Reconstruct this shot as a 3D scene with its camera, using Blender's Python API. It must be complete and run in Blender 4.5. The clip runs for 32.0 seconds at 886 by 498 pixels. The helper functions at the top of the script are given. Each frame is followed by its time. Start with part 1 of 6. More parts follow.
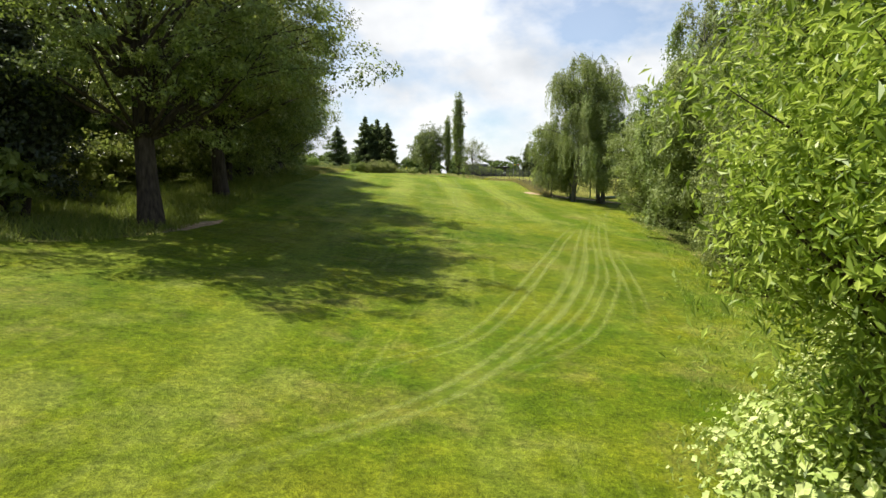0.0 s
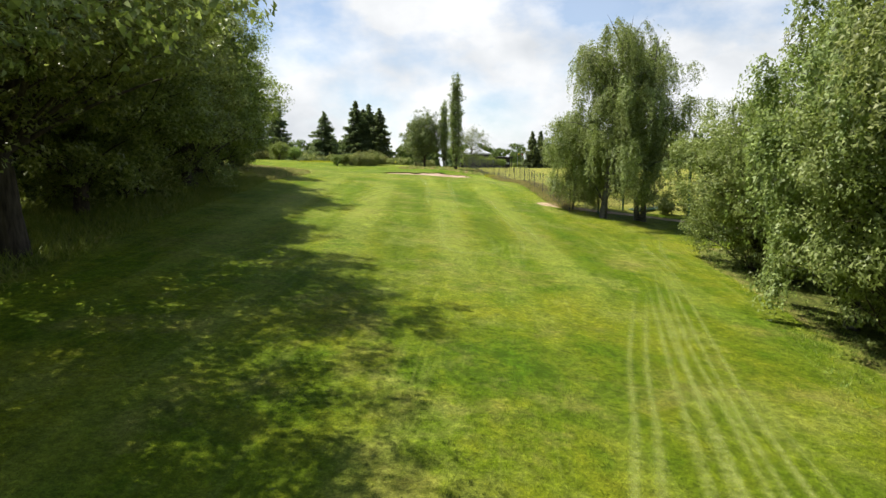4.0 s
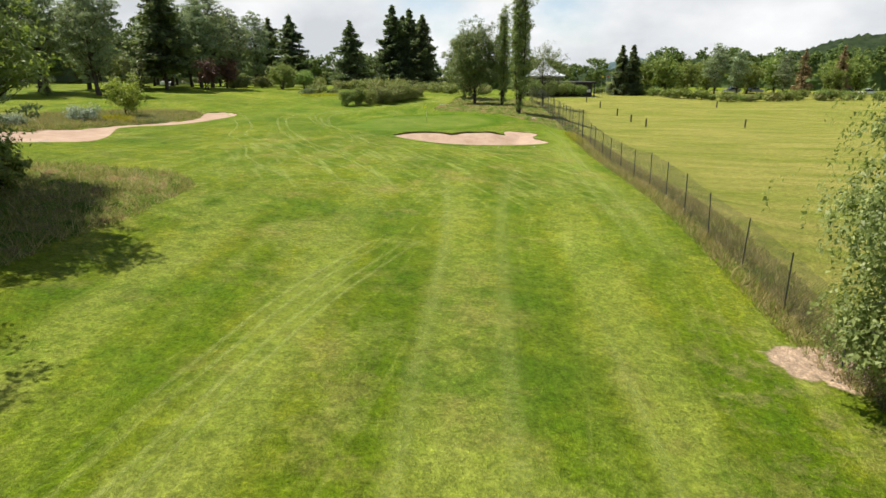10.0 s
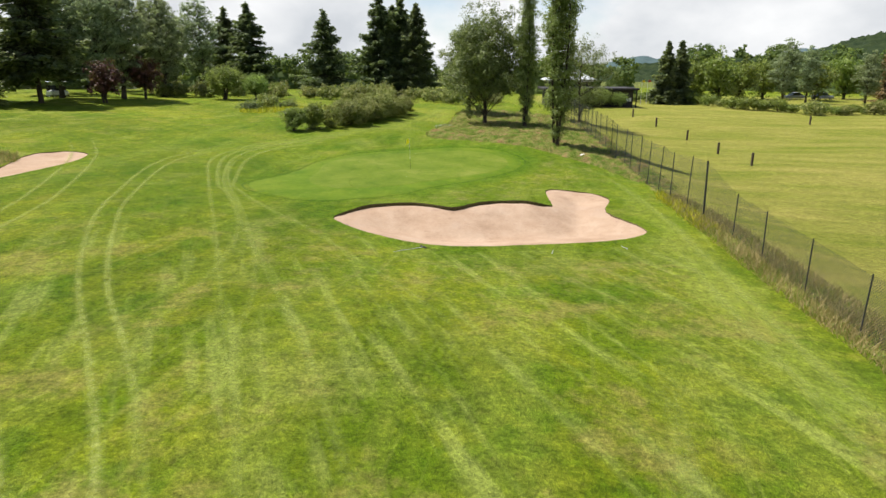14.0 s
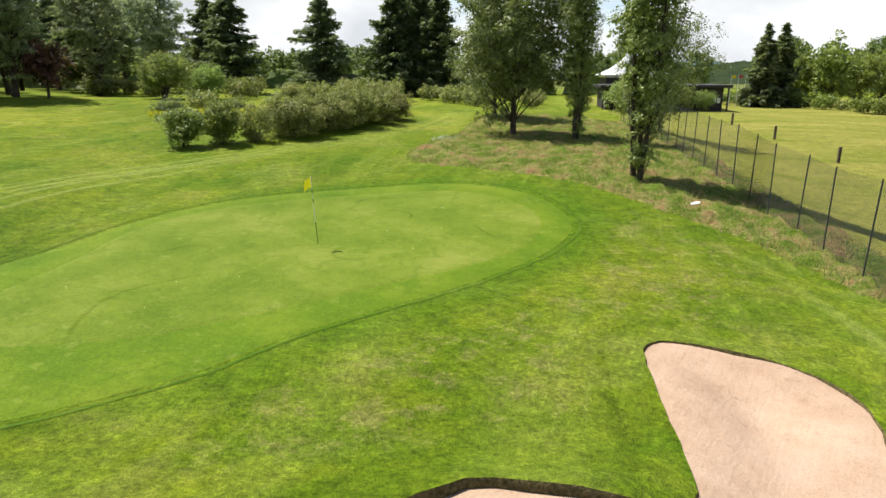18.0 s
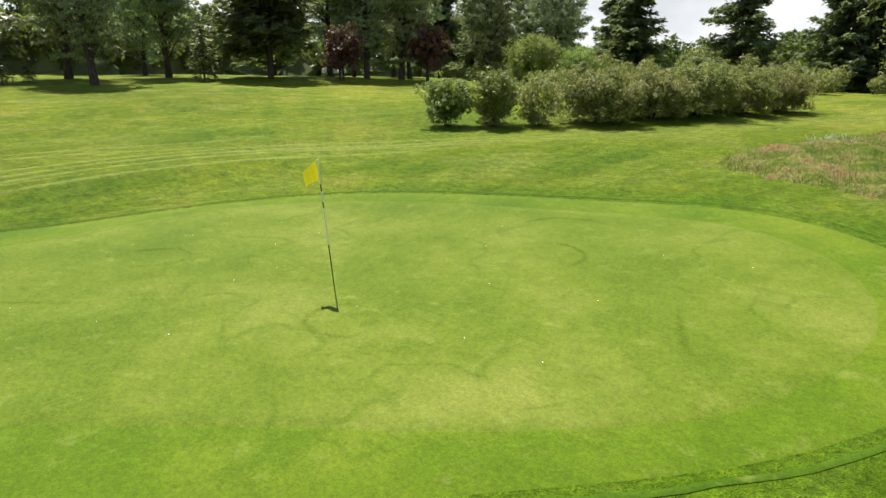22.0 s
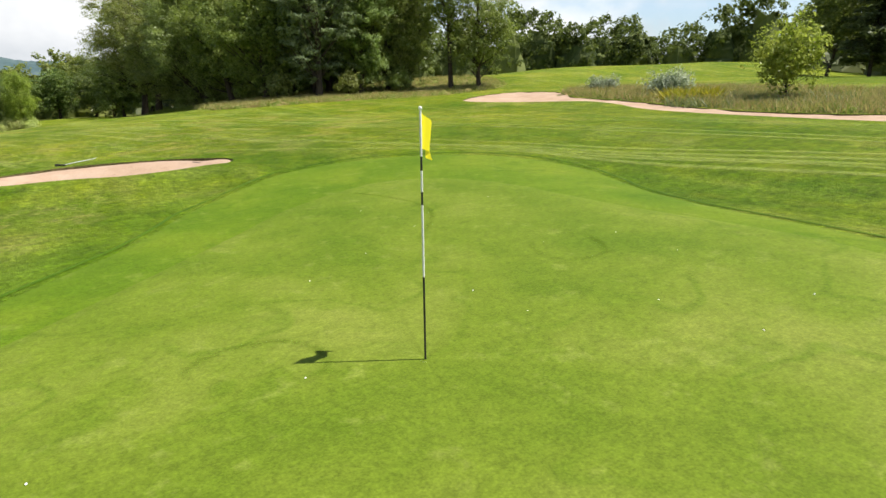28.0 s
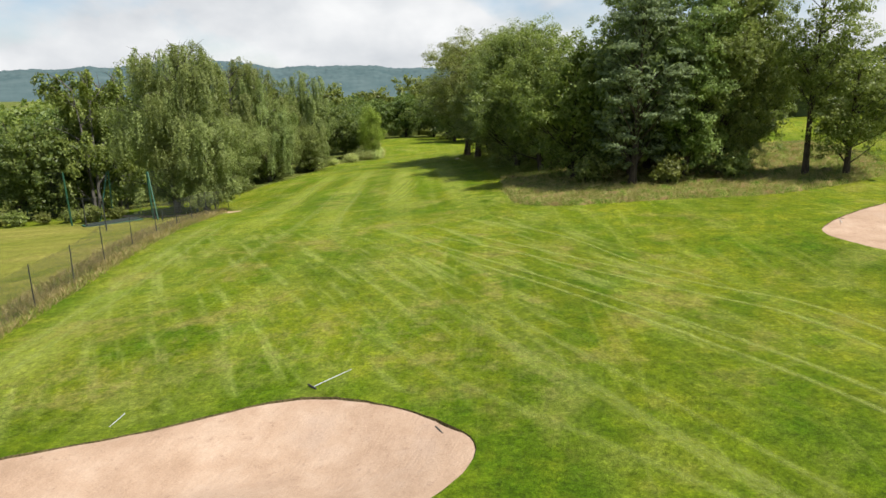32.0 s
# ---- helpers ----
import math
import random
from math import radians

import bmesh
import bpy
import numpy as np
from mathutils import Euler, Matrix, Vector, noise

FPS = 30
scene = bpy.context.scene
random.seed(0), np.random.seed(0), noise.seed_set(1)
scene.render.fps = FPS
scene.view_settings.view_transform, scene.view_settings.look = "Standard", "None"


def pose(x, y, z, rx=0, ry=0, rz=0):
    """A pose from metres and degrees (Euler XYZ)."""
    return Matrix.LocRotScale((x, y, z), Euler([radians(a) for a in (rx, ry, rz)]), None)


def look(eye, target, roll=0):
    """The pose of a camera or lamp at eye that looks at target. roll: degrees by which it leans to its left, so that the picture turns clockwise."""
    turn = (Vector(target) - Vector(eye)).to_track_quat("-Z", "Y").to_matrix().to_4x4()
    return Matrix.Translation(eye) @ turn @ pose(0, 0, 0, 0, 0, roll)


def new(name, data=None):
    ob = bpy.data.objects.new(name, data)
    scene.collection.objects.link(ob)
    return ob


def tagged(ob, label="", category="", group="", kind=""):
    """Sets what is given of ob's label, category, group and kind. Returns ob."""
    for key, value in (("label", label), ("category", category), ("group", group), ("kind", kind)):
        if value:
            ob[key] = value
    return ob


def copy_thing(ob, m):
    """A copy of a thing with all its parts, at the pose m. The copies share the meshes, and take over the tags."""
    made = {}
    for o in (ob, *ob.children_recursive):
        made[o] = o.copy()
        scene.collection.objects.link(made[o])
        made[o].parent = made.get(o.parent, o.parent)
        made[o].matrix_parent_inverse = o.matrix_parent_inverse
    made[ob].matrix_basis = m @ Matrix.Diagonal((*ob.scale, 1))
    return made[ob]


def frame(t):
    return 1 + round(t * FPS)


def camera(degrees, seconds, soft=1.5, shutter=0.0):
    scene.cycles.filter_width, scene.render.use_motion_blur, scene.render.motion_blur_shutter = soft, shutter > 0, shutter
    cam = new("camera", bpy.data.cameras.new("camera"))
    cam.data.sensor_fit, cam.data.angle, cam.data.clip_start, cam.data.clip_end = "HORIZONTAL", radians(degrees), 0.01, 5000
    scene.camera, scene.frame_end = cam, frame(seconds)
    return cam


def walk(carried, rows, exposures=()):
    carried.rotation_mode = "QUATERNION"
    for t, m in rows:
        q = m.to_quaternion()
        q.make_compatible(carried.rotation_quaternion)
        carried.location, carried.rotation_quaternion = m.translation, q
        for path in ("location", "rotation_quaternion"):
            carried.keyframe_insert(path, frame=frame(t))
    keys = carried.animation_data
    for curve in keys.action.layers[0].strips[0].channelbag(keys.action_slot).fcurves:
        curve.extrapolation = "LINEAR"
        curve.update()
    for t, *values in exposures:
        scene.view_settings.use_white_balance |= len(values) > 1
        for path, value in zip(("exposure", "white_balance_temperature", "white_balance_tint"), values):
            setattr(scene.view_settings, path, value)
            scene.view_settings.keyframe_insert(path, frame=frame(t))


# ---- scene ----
cam = camera(70.8, 32.0)
PATH = [
    (0, (1.134, -128.914, -1.12), (1.23, -126.927, -1.331), -0.0),
    (0.5, (1.178, -127.324, -1.094), (1.273, -125.338, -1.305), -0.1),
    (1, (1.286, -125.531, -0.965), (1.381, -123.545, -1.176), -0.1),
    (1.5, (1.383, -123.605, -0.757), (1.477, -121.618, -0.97), -0.1),
    (2, (1.564, -121.512, -0.461), (1.659, -119.525, -0.674), -0.3),
    (2.5, (1.766, -119.233, -0.137), (1.863, -117.247, -0.352), -0.1),
    (3, (2.076, -116.89, 0.184), (2.174, -114.905, -0.04), -0.2),
    (3.5, (2.465, -114.581, 0.577), (2.562, -112.598, 0.337), -0.1),
    (5.5, (5.078, -102.778, 2.345), (5.135, -100.808, 2.003), 0.0),
    (6, (5.454, -99.703, 2.694), (5.488, -97.738, 2.325), -0.1),
    (6.5, (5.719, -96.559, 3.047), (5.726, -94.599, 2.653), -0.0),
    (7, (5.916, -93.446, 3.374), (5.889, -91.49, 2.957), 0.0),
    (7.5, (5.936, -90.226, 3.843), (5.882, -88.277, 3.401), 0.1),
    (8, (5.966, -86.808, 4.233), (5.896, -84.864, 3.767), 0.1),
    (8.5, (5.908, -83.547, 4.649), (5.828, -81.61, 4.158), 0.2),
    (9, (5.803, -80.12, 4.989), (5.713, -78.189, 4.476), 0.1),
    (9.5, (5.672, -76.698, 5.346), (5.578, -74.773, 4.813), 0.0),
    (10, (5.55, -73.216, 5.7), (5.454, -71.294, 5.154), -0.0),
    (10.5, (5.365, -69.725, 6.02), (5.27, -67.804, 5.472), 0.2),
    (11, (5.142, -66.186, 6.244), (5.051, -64.265, 5.695), 0.3),
    (11.5, (4.912, -62.561, 6.405), (4.822, -60.641, 5.853), 0.3),
    (12, (4.807, -58.897, 6.58), (4.713, -56.977, 6.027), 0.1),
    (12.5, (4.614, -55.079, 6.74), (4.52, -53.16, 6.186), -0.0),
    (13, (4.41, -51.283, 6.81), (4.317, -49.364, 6.253), 0.0),
    (13.5, (4.365, -47.111, 6.784), (4.271, -45.192, 6.229), 0.0),
    (14, (4.412, -42.859, 6.587), (4.315, -40.94, 6.035), -0.0),
    (14.5, (4.115, -38.77, 6.325), (4.025, -36.85, 5.774), 0.3),
    (15, (4.05, -34.743, 6.221), (3.961, -32.823, 5.67), 0.4),
    (15.5, (3.66, -31.589, 6.542), (3.572, -29.67, 5.986), 0.3),
    (17.5, (5.604, -19.472, 5.348), (5.432, -17.554, 4.805), -0.1),
    (18, (6.062, -17.846, 5.022), (5.826, -15.935, 4.483), -0.1),
    (18.5, (6.534, -16.249, 4.773), (6.224, -14.348, 4.234), -0.2),
    (19, (6.992, -14.709, 4.54), (6.586, -12.826, 4.002), -0.2),
    (19.5, (7.462, -13.131, 4.289), (6.951, -11.273, 3.754), -0.3),
    (20, (7.842, -11.596, 4.1), (7.222, -9.772, 3.564), -0.2),
    (20.5, (8.271, -10.132, 3.916), (7.517, -8.359, 3.379), -0.2),
    (21, (8.494, -8.559, 3.693), (7.564, -6.872, 3.155), -0.0),
    (21.5, (8.549, -7.027, 3.516), (7.381, -5.495, 2.981), -0.0),
    (22, (8.409, -5.596, 3.396), (7.024, -4.255, 2.863), 0.0),
    (22.5, (8.126, -4.232, 3.28), (6.56, -3.106, 2.753), 0.1),
    (23, (7.835, -2.921, 3.171), (6.139, -2.002, 2.645), -0.1),
    (23.5, (7.506, -1.636, 3.021), (5.694, -0.974, 2.493), -0.2),
    (24, (7.11, -0.448, 2.859), (5.216, -0.076, 2.334), -0.4),
    (24.5, (6.637, 0.59, 2.725), (4.708, 0.661, 2.204), -0.3),
    (25, (6.1, 1.516, 2.62), (4.184, 1.278, 2.1), -0.4),
    (25.5, (5.484, 2.287, 2.514), (3.629, 1.747, 1.997), -0.4),
    (26, (4.832, 2.91, 2.417), (3.084, 2.085, 1.903), -0.4),
    (26.5, (4.181, 3.389, 2.335), (2.582, 2.302, 1.824), -0.4),
    (28.5, (1.934, 4.387, 2.317), (1.127, 2.632, 1.799), 0.1),
    (29, (1.39, 4.245, 2.239), (0.796, 2.407, 1.722), 0.2),
    (29.5, (0.966, 4.151, 2.204), (0.599, 2.255, 1.685), 0.1),
    (30, (0.566, 3.822, 2.236), (0.341, 1.905, 1.714), 0.3),
    (30.5, (0.308, 3.31, 2.869), (0.117, 1.388, 2.349), 0.2),
    (31, (0.019, 2.224, 4.241), (-0.136, 0.298, 3.725), 0.2),
    (31.5, (-0.264, 0.434, 6.344), (-0.394, -1.493, 5.827), -0.0),
    (32, (-0.563, -2.065, 8.378), (-0.668, -3.995, 7.866), -0.4),
]
walk(cam, [(t, look(e, a, r)) for t, e, a, r in PATH], [(0, 0.86), (3, 0.86), (7, 0.72), (13, 0.68), (18, 0.88), (22, 0.90), (26, 0.85), (29, 0.84), (31, 0.76), (32, 0.66)])

# ---------------------------------------------------------------- world, sun
SUN_EL, SUN_ROT = radians(62.5), radians(-67.0)
world = bpy.data.worlds.new("sky")
scene.world = world
world.use_nodes = True
wn, wl = world.node_tree.nodes, world.node_tree.links
wn.clear()
w_out = wn.new("ShaderNodeOutputWorld")
w_bg = wn.new("ShaderNodeBackground")
w_bg.inputs["Strength"].default_value = 0.049
w_sky = wn.new("ShaderNodeTexSky")
w_sky.sky_type = "NISHITA"
w_sky.sun_disc = False
w_sky.sun_elevation, w_sky.sun_rotation = SUN_EL, SUN_ROT
w_sky.dust_density = 0.6
w_sky.ozone_density = 2.0
w_co = wn.new("ShaderNodeTexCoord")
w_map = wn.new("ShaderNodeMapping")
w_map.inputs["Scale"].default_value = (1.0, 1.0, 1.7)
w_n = wn.new("ShaderNodeTexNoise")
w_n.inputs["Scale"].default_value = 3.4
w_n.inputs["Detail"].default_value = 7
w_n.inputs["Roughness"].default_value = 0.55
w_n2 = wn.new("ShaderNodeTexNoise")
w_n2.inputs["Scale"].default_value = 5.0
w_n2.inputs["Detail"].default_value = 6
w_r = wn.new("ShaderNodeValToRGB")
w_r.color_ramp.elements[0].color = (0.25, 0.25, 0.25, 1)
w_r.color_ramp.elements[0].position, w_r.color_ramp.elements[1].position = 0.40, 0.54
w_c = wn.new("ShaderNodeValToRGB")
w_c.color_ramp.elements[0].position, w_c.color_ramp.elements[1].position = 0.35, 0.62
w_c.color_ramp.elements[0].color = (8.4, 8.8, 9.3, 1)
w_c.color_ramp.elements[1].color = (12.4, 12.5, 12.6, 1)
w_mix = wn.new("ShaderNodeMix")
w_mix.data_type = "RGBA"
wl.new(w_co.outputs["Generated"], w_map.inputs["Vector"])
wl.new(w_map.outputs["Vector"], w_n.inputs["Vector"])
wl.new(w_map.outputs["Vector"], w_n2.inputs["Vector"])
w_sep = wn.new("ShaderNodeSeparateXYZ")
w_high = wn.new("ShaderNodeMath")
w_high.operation = "MULTIPLY_ADD"
w_high.inputs[1].default_value, w_high.inputs[2].default_value = -0.30, 0.060
w_sum = wn.new("ShaderNodeMath")
wl.new(w_co.outputs["Generated"], w_sep.inputs["Vector"])
wl.new(w_sep.outputs["Z"], w_high.inputs[0])
wl.new(w_n.outputs["Fac"], w_sum.inputs[0])
wl.new(w_high.outputs[0], w_sum.inputs[1])
wl.new(w_sum.outputs[0], w_r.inputs["Fac"])
wl.new(w_n2.outputs["Fac"], w_c.inputs["Fac"])
# the cloud field thins out to blue overhead
w_thin = wn.new("ShaderNodeMapRange")
w_thin.inputs["From Min"].default_value, w_thin.inputs["From Max"].default_value = 0.30, 0.70
w_thin.inputs["To Min"].default_value, w_thin.inputs["To Max"].default_value = 1.0, 0.2
w_cover = wn.new("ShaderNodeMath")
w_cover.operation = "MULTIPLY"
wl.new(w_sep.outputs["Z"], w_thin.inputs["Value"])
wl.new(w_thin.outputs["Result"], w_cover.inputs[0])
wl.new(w_r.outputs["Color"], w_cover.inputs[1])
wl.new(w_cover.outputs[0], w_mix.inputs["Factor"])
w_gain = wn.new("ShaderNodeMix")
w_gain.data_type, w_gain.blend_type = "RGBA", "MULTIPLY"
w_gain.inputs["Factor"].default_value = 1.0
w_gain.inputs["B"].default_value = (1.5, 1.6, 1.7, 1)
wl.new(w_sky.outputs["Color"], w_gain.inputs["A"])
wl.new(w_gain.outputs["Result"], w_mix.inputs["A"])
wl.new(w_c.outputs["Color"], w_mix.inputs["B"])
wl.new(w_mix.outputs["Result"], w_bg.inputs["Color"])
wl.new(w_bg.outputs["Background"], w_out.inputs["Surface"])

sun = new("sun", bpy.data.lights.new("sun", "SUN"))
sun.data.energy, sun.data.angle, sun.data.color = 5.0, radians(0.6), (1.0, 0.95, 0.87)
to_sun = Vector((math.sin(SUN_ROT) * math.cos(SUN_EL), math.cos(SUN_ROT) * math.cos(SUN_EL), math.sin(SUN_EL)))
sun.matrix_world = look(to_sun * 100, (0, 0, 0))

# ---------------------------------------------------------------- materials
MATS = {}


def nodes_of(name, rough=0.8, spec=0.2):
    m = bpy.data.materials.new(name)
    m.use_nodes = True
    n, l = m.node_tree.nodes, m.node_tree.links
    b = n["Principled BSDF"]
    b.inputs["Roughness"].default_value = rough
    b.inputs["Specular IOR Level"].default_value = spec
    MATS[name] = m
    return m, n, l, b


def ramp(n, l, src, stops):
    r = n.new("ShaderNodeValToRGB")
    e = r.color_ramp.elements
    while len(e) < len(stops):
        e.new(0.5)
    for k, (p, c) in zip(e, stops):
        k.position, k.color = p, (*c, 1)
    l.new(src, r.inputs["Fac"])
    return r.outputs["Color"]


def noise_tex(n, l, scale, detail=4, stretch=None, turn=0.0, rough=0.55):
    co = n.new("ShaderNodeNewGeometry").outputs["Position"]
    if stretch or turn:
        for key, value in (("Rotation", (0, 0, radians(turn))), ("Scale", stretch or (1, 1, 1))):
            mp = n.new("ShaderNodeMapping")
            mp.inputs[key].default_value = value
            l.new(co, mp.inputs["Vector"])
            co = mp.outputs["Vector"]
    t = n.new("ShaderNodeTexNoise")
    t.inputs["Scale"].default_value, t.inputs["Detail"].default_value, t.inputs["Roughness"].default_value = scale, detail, rough
    l.new(co, t.inputs["Vector"])
    return t.outputs["Fac"]


def mix(n, l, fac, a, b, blend="MIX"):
    m = n.new("ShaderNodeMix")
    m.data_type, m.blend_type = "RGBA", blend
    for sock, v in (("Factor", fac), ("A", a), ("B", b)):
        if isinstance(v, (int, float)):
            m.inputs[sock].default_value = v
        elif isinstance(v, tuple):
            m.inputs[sock].default_value = (*v, 1)
        else:
            l.new(v, m.inputs[sock])
    return m.outputs["Result"]


def maths(n, l, op, a, b=0.5):
    m = n.new("ShaderNodeMath")
    m.operation = op
    for i, v in enumerate((a, b)):
        if isinstance(v, (int, float)):
            m.inputs[i].default_value = v
        else:
            l.new(v, m.inputs[i])
    return m.outputs[0]


def attr(n, name):
    a = n.new("ShaderNodeAttribute")
    a.attribute_name = name
    return a.outputs["Fac"]


def bump(n, l, b, height, strength, dist):
    k = n.new("ShaderNodeBump")
    k.inputs["Strength"].default_value, k.inputs["Distance"].default_value = strength, dist
    l.new(height, k.inputs["Height"])
    l.new(k.outputs["Normal"], b.inputs["Normal"])


def smooth_mask(n, l, src, lo, hi):
    m = n.new("ShaderNodeMapRange")
    m.interpolation_type = "SMOOTHSTEP"
    m.inputs["From Min"].default_value, m.inputs["From Max"].default_value = lo, hi
    l.new(src, m.inputs["Value"])
    return m.outputs["Result"]


def grass_material():
    m, n, l, b = nodes_of("mown_grass", 0.85, 0.08)
    tuft = noise_tex(n, l, 3.2, 5, None, 0, 0.7)
    fine = noise_tex(n, l, 13, 4, None, 0, 0.75)
    blades = noise_tex(n, l, 55, 2)
    patch = noise_tex(n, l, 0.16, 5)
    patch2 = noise_tex(n, l, 0.75, 5, None, 0, 0.65)
    nap = noise_tex(n, l, 1.0, 4, (0.50, 0.030, 0.2))
    nap2 = noise_tex(n, l, 1.0, 4, (1.5, 0.17, 0.2), -24)
    nap3 = noise_tex(n, l, 1.0, 3, (2.6, 0.12, 0.2), 8)
    col = ramp(n, l, patch, [(0.3, (0.064, 0.116, 0.003)), (0.5, (0.112, 0.154, 0.005)), (0.7, (0.172, 0.194, 0.010))])
    col = mix(n, l, maths(n, l, "MULTIPLY", smooth_mask(n, l, patch2, 0.46, 0.68), 0.45), col, (0.192, 0.196, 0.012))
    col = mix(n, l, maths(n, l, "MULTIPLY", smooth_mask(n, l, patch2, 0.52, 0.30), 0.4), col, (0.060, 0.112, 0.003))
    col = mix(n, l, maths(n, l, "MULTIPLY", attr(n, "pale"), 0.62), col, (0.215, 0.255, 0.040))
    col = mix(n, l, maths(n, l, "MULTIPLY", attr(n, "deep"), 0.62), col, (0.074, 0.130, 0.002))
    big = noise_tex(n, l, 0.28, 7, (1.0, 0.8, 1.0), 20, 0.72)
    col = mix(n, l, maths(n, l, "MULTIPLY", smooth_mask(n, l, big, 0.52, 0.64), 0.5), col, (0.212, 0.236, 0.046))
    col = mix(n, l, maths(n, l, "MULTIPLY", smooth_mask(n, l, big, 0.47, 0.36), 0.58), col, (0.056, 0.122, 0.002))
    col = mix(n, l, maths(n, l, "MULTIPLY", smooth_mask(n, l, nap, 0.50, 0.68), 0.35), col, (0.215, 0.255, 0.036))
    col = mix(n, l, maths(n, l, "MULTIPLY", maths(n, l, "MULTIPLY", smooth_mask(n, l, nap2, 0.50, 0.69), attr(n, "drag")), 0.58), col, (0.250, 0.290, 0.066))
    col = mix(n, l, maths(n, l, "MULTIPLY", smooth_mask(n, l, nap3, 0.58, 0.70), 0.30), col, (0.235, 0.270, 0.050))
    swell = noise_tex(n, l, 0.09, 3)
    col = mix(n, l, 0.6, col, ramp(n, l, swell, [(0.36, (0.40, 0.41, 0.40)), (0.64, (0.60, 0.59, 0.60))]), "OVERLAY")
    dry = smooth_mask(n, l, noise_tex(n, l, 0.33, 6, None, 0, 0.7), 0.52, 0.67)
    col = mix(n, l, maths(n, l, "MULTIPLY", dry, maths(n, l, "ADD", 0.34, maths(n, l, "MULTIPLY", attr(n, "drag"), 0.2))), col, (0.262, 0.218, 0.064))
    col = mix(n, l, maths(n, l, "MULTIPLY", attr(n, "lush"), 0.75), col, (0.064, 0.134, 0.003))
    bald = smooth_mask(n, l, noise_tex(n, l, 1.15, 7, None, 0, 0.78), 0.50, 0.62)
    col = mix(n, l, maths(n, l, "MULTIPLY", maths(n, l, "MULTIPLY", bald, attr(n, "thin")), 0.55), col, (0.225, 0.202, 0.068))
    # mown driving range: paler and yellower
    straw = ramp(n, l, noise_tex(n, l, 1.0, 6, (0.10, 0.45, 0.2)), [(0.3, (0.135, 0.162, 0.016)), (0.7, (0.262, 0.236, 0.058))])
    col = mix(n, l, attr(n, "range"), col, straw)
    # long grass and woodland floor
    wild = ramp(n, l, noise_tex(n, l, 1.6, 6), [(0.3, (0.080, 0.125, 0.012)), (0.5, (0.170, 0.178, 0.034)), (0.7, (0.275, 0.232, 0.092))])
    edge = maths(n, l, "ADD", attr(n, "rough"), maths(n, l, "MULTIPLY", maths(n, l, "SUBTRACT", noise_tex(n, l, 0.9, 4), 0.5), 0.7))
    col = mix(n, l, smooth_mask(n, l, edge, 0.40, 0.60), col, wild)
    floor_c = ramp(n, l, noise_tex(n, l, 2.2, 6), [(0.3, (0.052, 0.064, 0.014)), (0.55, (0.115, 0.135, 0.028)), (0.8, (0.170, 0.135, 0.060))])
    col = mix(n, l, smooth_mask(n, l, attr(n, "wood"), 0.3, 0.7), col, floor_c)
    earth = maths(n, l, "ADD", attr(n, "earth"), maths(n, l, "MULTIPLY", maths(n, l, "SUBTRACT", noise_tex(n, l, 1.3, 5), 0.5), 0.9))
    col = mix(n, l, smooth_mask(n, l, earth, 0.45, 0.62), col, (0.430, 0.310, 0.215))
    mott = noise_tex(n, l, 1.5, 6, None, 0, 0.72)
    col = mix(n, l, 0.55, col, ramp(n, l, mott, [(0.34, (0.37, 0.37, 0.37)), (0.5, (0.5, 0.5, 0.5)), (0.66, (0.63, 0.63, 0.66))]), "OVERLAY")
    col = mix(n, l, 0.5, col, ramp(n, l, tuft, [(0.32, (0.28, 0.28, 0.28)), (0.68, (0.72, 0.72, 0.72))]), "OVERLAY")
    col = mix(n, l, 0.5, col, ramp(n, l, fine, [(0.34, (0.20, 0.20, 0.20)), (0.66, (0.80, 0.80, 0.80))]), "OVERLAY")
    col = mix(n, l, 0.6, col, ramp(n, l, blades, [(0.3, (0.25, 0.25, 0.25)), (0.7, (0.75, 0.75, 0.75))]), "OVERLAY")
    clump = noise_tex(n, l, 6.0, 5, None, 0, 0.8)
    col = mix(n, l, 0.62, col, ramp(n, l, clump, [(0.36, (0.66, 0.68, 0.62)), (0.50, (1.02, 1.03, 0.96)), (0.64, (1.38, 1.36, 1.20))]), "MULTIPLY")
    l.new(col, b.inputs["Base Color"])
    h = maths(n, l, "ADD", maths(n, l, "MULTIPLY", blades, 0.5), maths(n, l, "ADD", fine, tuft))
    bump(n, l, b, maths(n, l, "ADD", h, clump), 0.9, 0.08)
    return m


